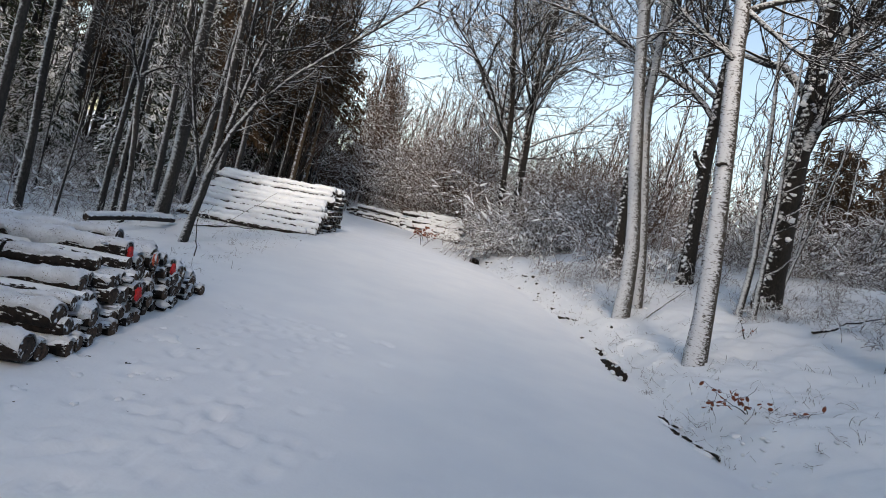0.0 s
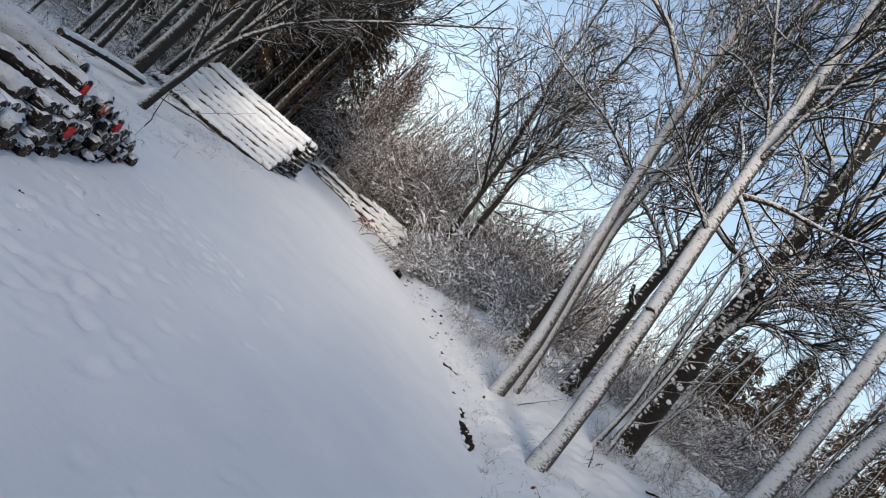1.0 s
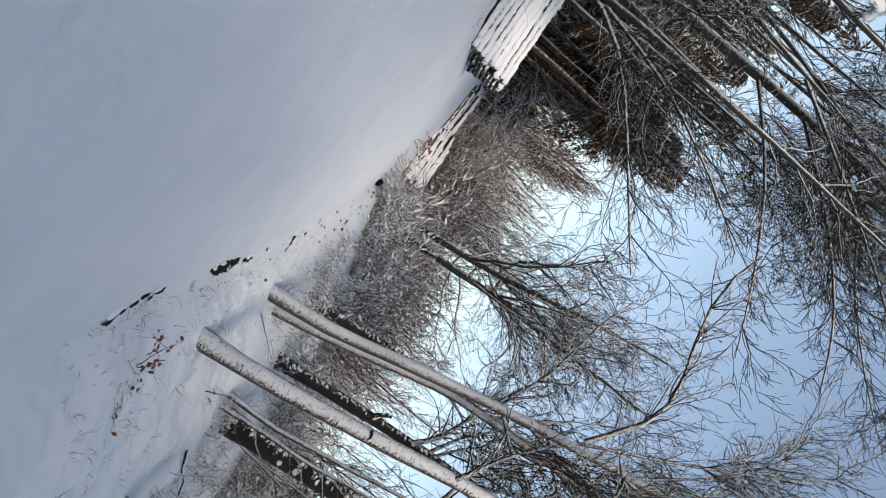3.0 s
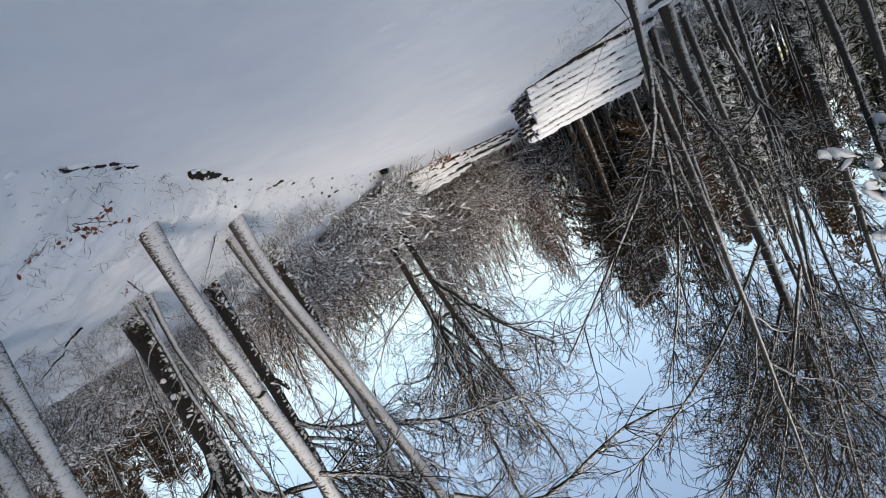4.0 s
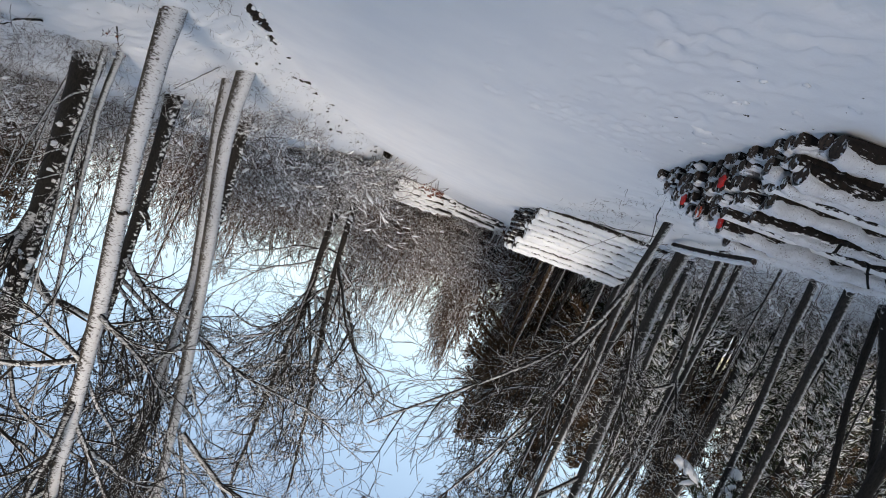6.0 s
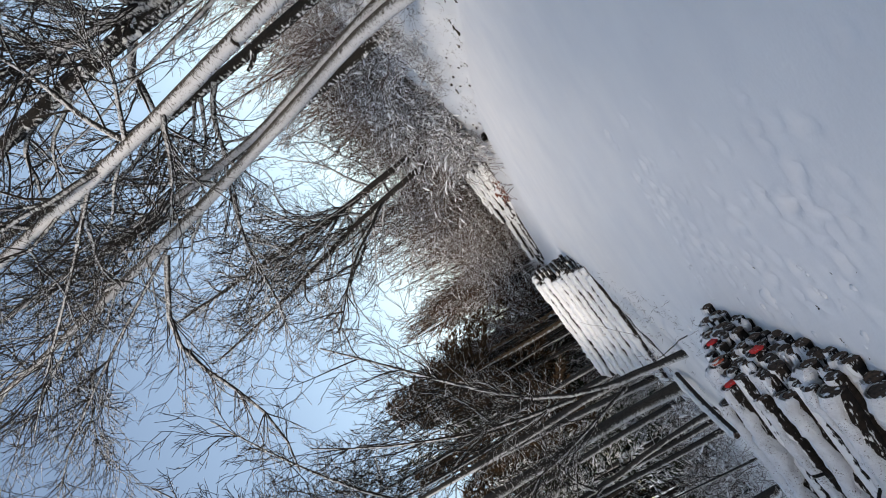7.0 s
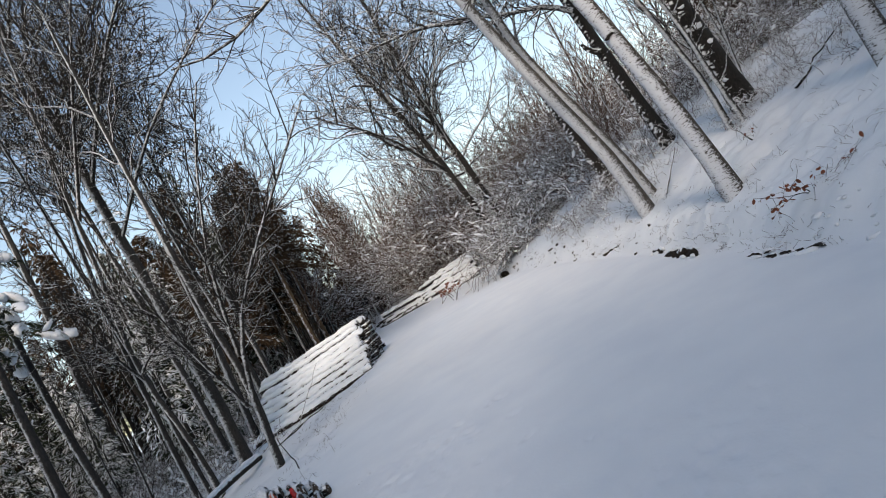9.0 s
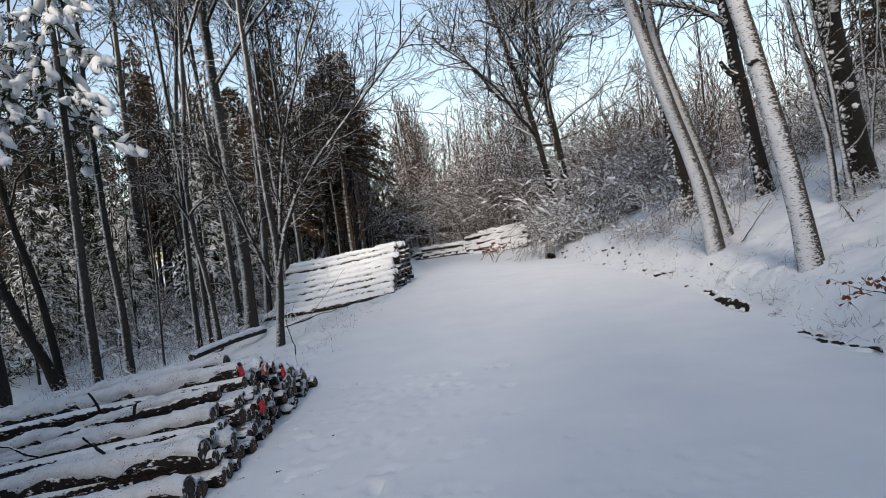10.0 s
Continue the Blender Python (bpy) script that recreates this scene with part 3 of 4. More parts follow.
# left clump beside the near log pile
CROOK = [dir_point(-28.3, 6.3, 16.6), dir_point(-27.5, 7.4, 16.4), dir_point(-26.0, 8.2, 16.2), dir_point(-23.3, 8.7, 16.0), dir_point(-21.3, 8.4, 15.8), dir_point(-19.0, 7.4, 15.6)]
CROOK_STUB = [dir_point(-28.2, 6.0, 16.6), dir_point(-29.1, 7.9, 16.5), dir_point(-29.8, 10.1, 16.4), dir_point(-30.2, 13.0, 16.4)]
L_LIMB = [dir_point(-27.0, 20.0, 16.6), dir_point(-22.0, 31.0, 15.8), dir_point(-16.0, 40.0, 15.0), dir_point(-10.0, 45.0, 14.4)]
stem_tree("slender dark stem in a clump of three", 17.2, [(-28.7, -5.5), (-28.7, 0.8), (-28.5, 7.0), (-28.4, 12.0), (-27.8, 17.5), (-26.9, 23.4)], 0.155, 17, 31, first=0.42, limbs=19, limb_len=3.4, rich=0.65)
stem_tree("slender dark stem in a clump of three", 17.1, [(-27.7, -5.4), (-27.9, 0.0), (-28.0, 6.0), (-28.6, 14.0)], 0.13, 16, 32, first=0.42, limbs=18, limb_len=3.2, rich=0.65)
stem_tree("crooked dark stem in a clump of three", 16.6, [(-27.0, -5.5), (-27.3, 0.5), (-28.2, 6.2), (-28.1, 10.0), (-27.4, 16.0)], 0.145, 18, 33, first=0.42, limbs=22, limb_len=4.8, spread=1.1, rich=0.65, extra=[(L_LIMB, 0.05), (CROOK, 0.045), (CROOK_STUB, 0.05)])
D_LIMB = [dir_point(-25.0, 22.0, 18.6), dir_point(-20.0, 30.0, 17.6), dir_point(-14.0, 36.0, 16.6), dir_point(-8.0, 39.0, 16.0)]
D_HAZE = [dir_point(-25.1, 28.0, 18.6), dir_point(-17.0, 35.0, 17.6), dir_point(-11.0, 41.0, 16.6), dir_point(-7.0, 45.0, 15.8)]
D_LIMB2 = [dir_point(-25.0, 17.0, 18.6), dir_point(-19.5, 24.0, 17.6), dir_point(-12.0, 29.5, 16.6), dir_point(-5.0, 33.0, 15.8)]
stem_tree("straight dark trunk with snow down one side", 18.6, [(-24.2, -4.5), (-24.0, 2.0), (-24.4, 8.0), (-24.8, 16.0), (-25.1, 24.0)], 0.36, 22, 34, first=0.40, limbs=32, limb_len=6.2, spread=1.2, rich=0.65, extra=[(D_LIMB, 0.07), (D_LIMB2, 0.06), (D_HAZE, 0.045)])
stem_tree("pale straight trunk behind the dark one", 22.5, [(-25.1, -3.2), (-25.3, 2.5), (-25.7, 10.9), (-26.0, 16.0)], 0.24, 18, 30, first=0.45, limbs=14, limb_len=3.0)
E_RIGHT = [dir_point(-21.3, 0.2, 14.0), dir_point(-20.2, 5.5, 13.8), dir_point(-18.6, 7.7, 13.6), dir_point(-16.2, 10.9, 13.4), dir_point(-14.2, 12.9, 13.2), dir_point(-11.6, 15.5, 13.0), dir_point(-7.6, 19.2, 12.8), dir_point(-4.5, 22.0, 12.6)]
E_INNER = [dir_point(-20.7, 4.0, 14.0), dir_point(-20.2, 8.0, 13.9), dir_point(-19.2, 13.0, 13.7), dir_point(-17.8, 16.8, 13.5), dir_point(-15.6, 22.3, 13.3), dir_point(-12.5, 27.0, 13.1)]
E_WEST = [dir_point(-22.0, -0.3, 14.0), dir_point(-23.4, 4.1, 13.9), dir_point(-24.8, 8.8, 13.7), dir_point(-25.6, 14.0, 13.6)]
stem_tree("forked small tree leaning over the log stack", 14.2, [(-22.0, -6.0), (-21.4, -1.5), (-21.1, 3.0), (-21.4, 8.0), (-21.6, 14.0), (-21.7, 24.0)], 0.18, 14, 35, bark=M_GREY, first=0.50, limbs=18, limb_len=3.4, spread=1.0, rich=0.6, extra=[(E_RIGHT, 0.062), (E_INNER, 0.055), (E_WEST, 0.05)])
stem_tree("dark leaning trunk at the forest edge", 18.0, [(-39.2, -6.4), (-40.6, -2.8), (-42.2, 2.5), (-44.5, 10.0)], 0.26, 15, 36, first=0.3, limbs=14, limb_len=3.4, bark=M_DARK)
stem_tree("dark slender trunk at the forest edge", 18.4, [(-39.0, -5.6), (-39.7, 1.3), (-40.7, 5.9), (-41.6, 11.0)], 0.19, 15, 42, first=0.3, limbs=14, limb_len=3.0, bark=M_DARK)
stem_tree("grey trunk further into the wood", 30.0, [(-32.6, -2.7), (-32.4, 4.0), (-32.3, 12.0)], 0.44, 19, 37, first=0.4, limbs=12, limb_len=2.6)
stem_tree("grey trunk with snow on one side", 23.0, [(-22.6, -3.0), (-22.0, 4.0), (-21.8, 12.0), (-21.7, 22.0)], 0.26, 20, 38, first=0.45, limbs=16, limb_len=3.8, rich=0.6)
lean_tree("grey trunk with snow on one side", -19.2, 27.5, -19.6, 0.24, 22, 39, first=0.3, limbs=22, limb_len=6.0, spread=1.1, rich=0.55)
stem_tree("grey slender trunk at the forest edge with snow on one side", 16.2, [(-34.2, -6.4), (-34.3, 0.0), (-34.7, 6.0), (-34.9, 15.0)], 0.195, 14, 43, first=0.5, limbs=10, limb_len=2.0)
conifer("spruce with bare lower trunk and snow-laden boughs", at(-36.6, 14.5), 14, 0.22, 40, crown_from=0.40, width=1.6, boughs=70, bark=M_GREY, snow=1.0, thick=0.5, long=0.42, dense=6.0, name="spruce")
conifer("spruce with snow-laden boughs at the forest edge", at(-43.0, 14.5), 13, 0.30, 41, crown_from=0.42, width=1.5, boughs=66, bark=M_DARK, snow=0.9, thick=0.5, long=0.42, dense=6.0, name="spruce")

# the middle
stem_tree("tall dark double tree over the thicket", 33, [(5.4, 1.5), (4.8, 6.2), (3.9, 12.4), (2.4, 18.7), (1.4, 22.3)], 0.48, 19, 51, first=0.27, limbs=40, limb_len=6.6, bark=M_DARK, spread=1.4, rich=0.40, thin=0.013)
stem_tree("tall dark double tree over the thicket", 33, [(6.7, 1.5), (6.1, 8.7), (5.4, 14.8), (5.5, 20.3), (5.4, 23.1)], 0.52, 20, 52, first=0.27, limbs=42, limb_len=6.9, bark=M_DARK, spread=1.4, rich=0.40, thin=0.013)

# two tall pines and the wood
for k, (az, d) in enumerate(((-14.2, 34.0), (-13.2, 37.0))):
    conifer("tall pine with orange bark and a dark crown", at(az, d), 13 + k, 0.36, 60 + k, crown_from=0.50, width=2.6, boughs=70, needle=M_NEEDLE_B, bark=M_PINE, thick=1.1, long=0.8, dense=3.4, name="pine")


def scatter(make, spots):
    """The first spot takes the built thing, the others copies of it, turned and sized."""
    r = np.random.RandomState(len(spots) * 7 + 1)
    root = None
    for p, s in spots:
        if root is None:
            root = make(p)
            continue
        c = copy_thing(root, pose(p.x, p.y, p.z, 0, 0, r.uniform(0, 360)))
        c.scale = (s, s, s)


rs = np.random.RandomState(77)


def spots(n, az0, az1, d0, d1, s0=0.8, s1=1.2):
    out = []
    while len(out) < n:
        p = at(rs.uniform(az0, az1), rs.uniform(d0, d1))
        stack = (-8.9 < p.x < -3.0 and 18.0 < p.y < 27) or (-7.0 < p.x < -2.5 and 4 < p.y < 19) or (-9.0 < p.x < -2.0 and 3 < p.y < 9.5)
        road = p.y > -6 and edge_left(p.y) - 0.8 < p.x < edge_right(p.y) + 0.9
        far_stack = -8.5 < p.x < 3.6 and 30 < p.y < 46
        if not (stack or road or far_stack):
            out.append((p, rs.uniform(s0, s1)))
    return out


# dark conifers of the wood beside the road
for k in range(3):
    scatter(lambda p, k=k: conifer("dark conifer deep in the wood", p, 17, 0.32, 100 + k, crown_from=(0.30, 0.34, 0.10)[k], width=2.6, boughs=90, needle=(M_NEEDLE, M_NEEDLE_B, M_NEEDLE_SNOW)[k], bark=M_DARK, thick=(1.9, 1.9, 1.3)[k], long=(1.0, 1.0, 0.8)[k], group="conifers in the wood"),
            spots((8, 8, 14)[k], -48, (-16, -16, -22)[k], 30, 48, 0.5, 0.75) + spots((5, 3, 0)[k], -47, -33, 26, 38, 0.6, 0.85) + spots((6, 6, 13)[k], -52, (-15, -15, -19)[k], 46, 66, 0.65, 0.95) + spots((0, 0, 5)[k], -46, -34, 36, 46, 0.40, 0.55) + spots((0, 0, 9)[k], -52, -18, 66, 82, 0.7, 0.95))

for k, (az, d) in enumerate(((-26.5, 33), (-23.2, 36), (-20.4, 33), (-18.2, 38), (-16.4, 36), (-30.5, 36), (-13.6, 42), (-21.8, 41))):
    conifer("brown-green conifer standing over the large stack", at(az, d), 11.5 + (k % 3), 0.28, 90 + k, crown_from=0.30, width=2.2, boughs=100, needle=M_NEEDLE_B if k % 3 else M_NEEDLE, bark=M_DARK, thick=1.5, long=0.9, dense=3.2, group="conifers over the large stack")

for k, (az, d, h) in enumerate(((33.0, 31, 5.5), (38.5, 33, 6.5), (44.5, 30, 7.0), (30.0, 37, 7.5), (35.5, 38, 8.5), (41.0, 37, 8.5), (32.2, 25.5, 5.0), (35.8, 26.5, 6.0))):
    conifer("young brownish conifer among the scrub on the hill", at(az, d), h, 0.14, 190 + k, crown_from=0.06, width=1.6, boughs=60, needle=M_NEEDLE_B, bark=M_DARK, dense=2.0, group="young conifers on the hill")

for k, (az, d, h) in enumerate(((-15.6, 44, 12), (-14.0, 50, 14), (-12.4, 46, 11), (-10.8, 52, 12), (-17.4, 48, 13), (-9.0, 55, 10))):
    conifer("rust-brown conifer beyond the large stack", at(az, d), h, 0.28, 290 + k, crown_from=0.16, width=2.3, boughs=80, needle=M_NEEDLE_B, bark=M_DARK, thick=2.2, group="brown conifers beyond the large stack")

# young spruces under snow between the stems
scatter(lambda p: conifer("young spruce dusted with snow in the wood", p, 5.5, 0.10, 205, crown_from=0.08, width=1.5, boughs=64, needle=M_NEEDLE_SNOW, bark=M_DARK, thick=0.75, long=0.6, dense=2.8, group="young spruces in the wood"),
        spots(7, -36, -24, 24, 36, 0.7, 1.3) + spots(5, -47, -36, 20, 34, 0.6, 1.1) + spots(3, -23, -17, 30, 38, 0.6, 1.0))

# unseen conifers added behind and beside the view, to keep the near road in the shade
scatter(lambda p: conifer("dark conifer of the wood behind the road", p, 18, 0.34, 107, crown_from=0.08, width=3.2, boughs=58, thick=4.0, dense=1.4, bark=M_DARK, group="conifers behind the road"),
        spots(26, 130, 212, 10, 19, 0.78, 1.0) + spots(14, 58, 130, 9.5, 20, 0.7, 1.0) + spots(19, 200, 260, 8.5, 18, 0.8, 1.05) + spots(3, 260, 285, 11, 18, 0.7, 0.95) + spots(3, 286, 300, 12, 16, 0.7, 0.95))

# bare trees of the wood
for k in range(4):
    scatter(lambda p, k=k: tree("bare grey tree in the wood", p, p + Vector((rs.normal(0, 0.5), rs.normal(0, 0.5), 15)), 0.26, 120 + k, first=0.3, limbs=12, rich=0.6, limb_len=3.0, split=False, thin=0.014, deep=2, bark=(M_GREY, M_DARK)[k % 2], group="bare trees in the wood"),
            spots(6, -48, -17, 22, 42, 0.7, 1.15) + spots(1, 32, 47, 24, 34, 0.45, 0.7))
for k in range(3):
    scatter(lambda p, k=k: tree("bare brown tree beyond the bend", p, p + Vector((rs.normal(0, 0.6), rs.normal(0, 0.6), 13)), 0.24, 140 + k, first=0.12, limbs=19, rich=0.38, limb_len=4.2, split=False, thin=0.026, deep=2, bark=M_DARK, twig=M_FARTWIG, group="bare trees beyond the bend"),
            spots(8, -14.5, -7, 41, 54, 0.80, 1.05) + spots(8, -8, 4, 46.5, 62, 0.65, 0.90) + spots(2, -20, -12, 36, 48, 0.8, 1.1) + spots(7, 9, 48, 36, 60, 0.6, 0.85))

for k in range(3):
    scatter(lambda p, k=k: tree("thin sapling at the edge of the wood", p, p + Vector((rs.normal(0, 0.5), rs.normal(0, 0.4), 8)), 0.09, 180 + k, first=0.15, limbs=14, rich=0.6, limb_len=1.7, split=False, thin=0.008, deep=2, group="saplings at the edge of the wood"),
            spots(4, -47, -18, 15, 26, 0.6, 1.2) + spots(4, 12, 44, 19, 28, 0.4, 0.8) + spots(2, 30, 46, 18, 26, 0.6, 1.0))

for k in range(2):
    scatter(lambda p, k=k: tree("slim dark trunk beyond the large stack", p, p + Vector((rs.normal(0, 0.3), rs.normal(0, 0.3), 14)), 0.20, 230 + k, first=0.45, limbs=12, rich=0.4, limb_len=2.2, split=False, thin=0.021, deep=2, bark=(M_DARK, M_GREY)[k], group="slim trunks beyond the large stack"),
            spots(13, -15.5, -6.5, 34, 54, 0.7, 1.05) + spots(8, -34, -16, 30, 48, 0.75, 1.1))

# thicket along the bank, beyond the bend and under the trees
for k in range(3):
    scatter(lambda p, k=k: bush("dense bush of thin snow-covered twigs", p, 3.0, 2.8, 160 + k, stems=17, rich=0.46, thin=0.016, tilt0=0.65, ridge=0.027, share=0.38, group="thicket bushes"),
            spots(8, 5.2, 13, 30, 34, 0.8, 1.4) + spots(9, 13, 48, 23, 33, 0.7, 1.15) + spots(6, 29, 44, 18.5, 25, 0.55, 0.95) + spots(6, -46, -17, 20, 34, 0.6, 1.0))
for k in range(3):
    scatter(lambda p, k=k: bush("tall brown scrub beyond the bend", p, 6.0, 3.0, 165 + k, stems=15, rich=0.55, mat=M_FARTWIG, tilt0=0.5, twig=0.02, thin=0.024, deep=2, ridge=0.032, share=0.1, group="far scrub"),
            spots(7, -11, 4, 46, 60, 0.7, 1.1) + spots(3, -6, 3, 46.5, 53, 0.9, 1.2) + spots(5, 3.5, 13, 36, 48, 0.95, 1.35) + spots(4, -21, -11, 42, 60, 0.5, 0.9) + spots(8, 12, 50, 28, 40, 0.5, 0.85) + spots(9, 8, 52, 38, 56, 0.7, 1.1))
for k in range(3):
    scatter(lambda p, k=k: bush("low undergrowth bush under snow", p, 1.3, 1.6, 170 + k, stems=11, rich=0.80, thin=0.007, ridge=0.018, share=0.45, tilt0=0.7, group="undergrowth bushes"),
            spots(19, -47, -16, 17, 34, 0.7, 1.6) + spots(9, -46, -24, 13.5, 20, 0.25, 0.6) + spots(9, 11, 25, 16.5, 23, 0.5, 1.2) + spots(7, 25, 44, 15.5, 22, 0.45, 0.9) + spots(6, 33, 48, 12.5, 17, 0.4, 0.8) + spots(3, 26.5, 32, 14.3, 15.6, 0.35, 0.6))

# bushes that lean over the road's bend, before the double tree
for k, (az, d, sz) in enumerate(((5.0, 33.4, 0.85), (5.9, 32.6, 1.0), (6.6, 31.0, 1.0), (8.0, 30.5, 1.0), (9.4, 29.0, 0.9))):
    bush("snow-laden bush at the bend before the double tree", at(az, d), 3.0 * sz, 2.8 * sz, 260 + k, stems=18, rich=0.5, thin=0.014, tilt0=0.75, ridge=0.024, share=0.9, group="bushes at the bend")

# fans of straight brown shoots on both sides of the double tree
for k, (az, d, h) in enumerate(((-0.6, 48.5, 9.0), (1.4, 47.0, 8.0), (10.6, 35.5, 6.2), (12.4, 34.0, 5.4), (-3.4, 50.0, 7.5))):
    bush("hazel with a fan of straight brown shoots", at(az, d), h, 1.6, 280 + k, stems=24, rich=0.38, mat=M_FARTWIG, tilt0=0.36, twig=0.018, thin=0.014, deep=3, share=0.2, ridge=0.022, group="hazels at the bend", name="hazel")


# ---------------------------------------------------------------- logs
def log_template(label, dia, length, seed, end=None, mark=None, snow=0.05, group="", cover=0.80, lumpy=1.0, n=22, m=72):
    """A felled log along -x from its cut end at the origin, with its cap of snow."""
    r = np.random.RandomState(seed)
    root = new("log")
    tagged(root, label, "log", group)
    k = 18
    u = np.linspace(0, 1, n)
    R = dia / 2
    ang = np.arange(k) * 2 * np.pi / k
    wob = 1 + 0.05 * np.sin(ang * 2 + seed)[None, :] + 0.03 * np.sin(ang * 5 + seed * 2)[None, :] + r.normal(0, 0.018, (n, k))
    rr = R * (1 - 0.08 * u)[:, None] * wob
    cx = np.stack([-u * length, 0.03 * np.sin(u * 3 + seed), 0.02 * np.sin(u * 4 + seed)], 1)
    v = np.stack([cx[:, None, 0] + 0 * rr, cx[:, None, 1] + rr * np.cos(ang), cx[:, None, 2] + rr * np.sin(ang)], -1).reshape(-1, 3)
    idx = np.arange(n * k).reshape(n, k)
    nx = np.roll(idx, -1, 1)
    f = np.stack([idx[:-1], nx[:-1], nx[1:], idx[1:]], -1).reshape(-1, 4)
    part_mesh("bark", mesh_from("bark", v, f, M_LOG), root)
    for e, (row, dx) in enumerate(((0, -0.004), (n - 1, 0.004))):
        ring = v.reshape(n, k, 3)[row] * 1.0
        bm = bmesh.new()
        outer = [bm.verts.new(p + np.array([dx, 0, 0])) for p in ring]
        c0 = ring.mean(0)
        inner = [bm.verts.new(c0 + (p - c0) * 0.5 + np.array([dx + r.uniform(-0.004, 0.004) + (0.006 if e == 0 else -0.006), 0, 0])) for p in ring]
        for j in range(k):
            bm.faces.new((outer[j], outer[(j + 1) % k], inner[(j + 1) % k], inner[j]))
        bm.faces.new(inner)
        bmesh.ops.recalc_face_normals(bm, faces=bm.faces)
        part("cut_end", bm, end if (end and e == 0) else M_CUT2, root)
    if mark:
        bm = bmesh.new()
        c0 = v.reshape(n, k, 3)[0].mean(0)
        a = [bm.verts.new((0.012, c0[1] + R * 0.72 * math.cos(t) * r.uniform(0.7, 1.1), c0[2] + R * 0.80 * math.sin(t) * r.uniform(0.75, 1.1))) for t in np.linspace(0, 2 * np.pi, 14, False)]
        top = bm.faces.new(a)
        ext = bmesh.ops.extrude_face_region(bm, geom=[top])
        bmesh.ops.translate(bm, verts=[g for g in ext["geom"] if isinstance(g, bmesh.types.BMVert)], vec=(0.006, 0, 0))
        bmesh.ops.recalc_face_normals(bm, faces=bm.faces)
        part("paint_mark", bm, mark, root, "bright red paint on the cut end")
    if snow > 0:
        q = 9
        u2 = np.linspace(0, 1, m)
        drift = sum(r.uniform(0.3, 1.0) * np.sin(u2 * w + r.uniform(0, 6.3)) for w in (4, 9, 15, 27, 44, 71))
        half = cover + lumpy * (0.07 * drift + r.normal(0, 0.20, m))
        half = np.convolve(np.pad(half, 1, "edge"), (0.25, 0.5, 0.25), "valid")
        bulge = sum(r.uniform(0.2, 1.0) * np.sin(u2 * w + r.uniform(0, 6.3)) for w in (6, 13, 21, 38))
        a2 = np.linspace(-1, 1, q)
        V = np.zeros((m, q, 3))
        thick = snow * np.clip(1 + lumpy * 0.20 * bulge + r.normal(0, 0.12, m), 0.3, 2) * smooth(0.0, 0.02, u2 + 0.008) * smooth(0.0, 0.02, 1.006 - u2)
        for j in range(q):
            t = a2[j] * half
            rad = R * (1 - 0.08 * u2) * 0.97 + thick * (1 - a2[j] ** 4) + 0.003 - 0.012 * abs(a2[j]) ** 8
            V[:, j] = np.stack([0.006 - u2 * (length + 0.012), 0.03 * np.sin(u2 * 3 + seed) + rad * np.sin(t), 0.02 * np.sin(u2 * 4 + seed) + rad * np.cos(t)], 1)
        V += 0.13 * thick[:, None, None] * r.normal(0, 1, V.shape) * np.array([0, 1, 1])
        idx = np.arange(m * q).reshape(m, q)
        f = np.stack([idx[:-1, :-1], idx[:-1, 1:], idx[1:, 1:], idx[1:, :-1]], -1).reshape(-1, 4)
        part_mesh("snow_cap", mesh_from("snow_cap", V.reshape(-1, 3), f, M_LOGSNOW if lumpy > 1.5 else M_SNOW), root, "lumpy cap of snow along the log")
    return root


LOG_TURN = 9.0


def place_logs(templates, spots_):
    """spots_: place of the cut end, turn and template number of each log."""
    used = set()
    for x, y, z, turn, tilt, k in spots_:
        m = pose(x, y, z, 0, tilt, turn)
        if k not in used:
            used.add(k)
            templates[k].matrix_basis = m
        else:
            copy_thing(templates[k], m)


G1 = "logs of the near stack"
near = [
    log_template("spruce log under thick snow in the near stack", 0.15, 4.2, 1, M_CUT, None, 0.042, G1, 1.28, 2.2),
    log_template("thick spruce log under thick snow in the near stack", 0.19, 4.4, 2, M_CUT2, None, 0.05, G1, 1.28, 2.2),
    log_template("thin spruce log under snow in the near stack", 0.115, 4.0, 3, M_CUT2, None, 0.036, G1, 1.1, 2.0),
    log_template("snowy log with a red paint mark on its end", 0.19, 4.3, 4, M_CUT2, M_RED, 0.05, G1, 1.30, 2.2),
    log_template("snowy log with a faded red paint mark on its end", 0.19, 4.3, 5, M_CUT2, M_ORANGE, 0.05, G1, 1.30, 2.2),
    log_template("dark bare log in the near stack", 0.15, 4.1, 7, M_CUT2, None, 0.0, G1, n=10),
    log_template("crooked spruce log under snow in the near stack", 0.14, 3.6, 8, M_CUT, None, 0.04, G1, 1.05, 2.2),
    log_template("thin dark bare log in the near stack", 0.12, 4.0, 12, M_CUT, None, 0.0, G1, n=10),
]
rl = np.random.RandomState(9)
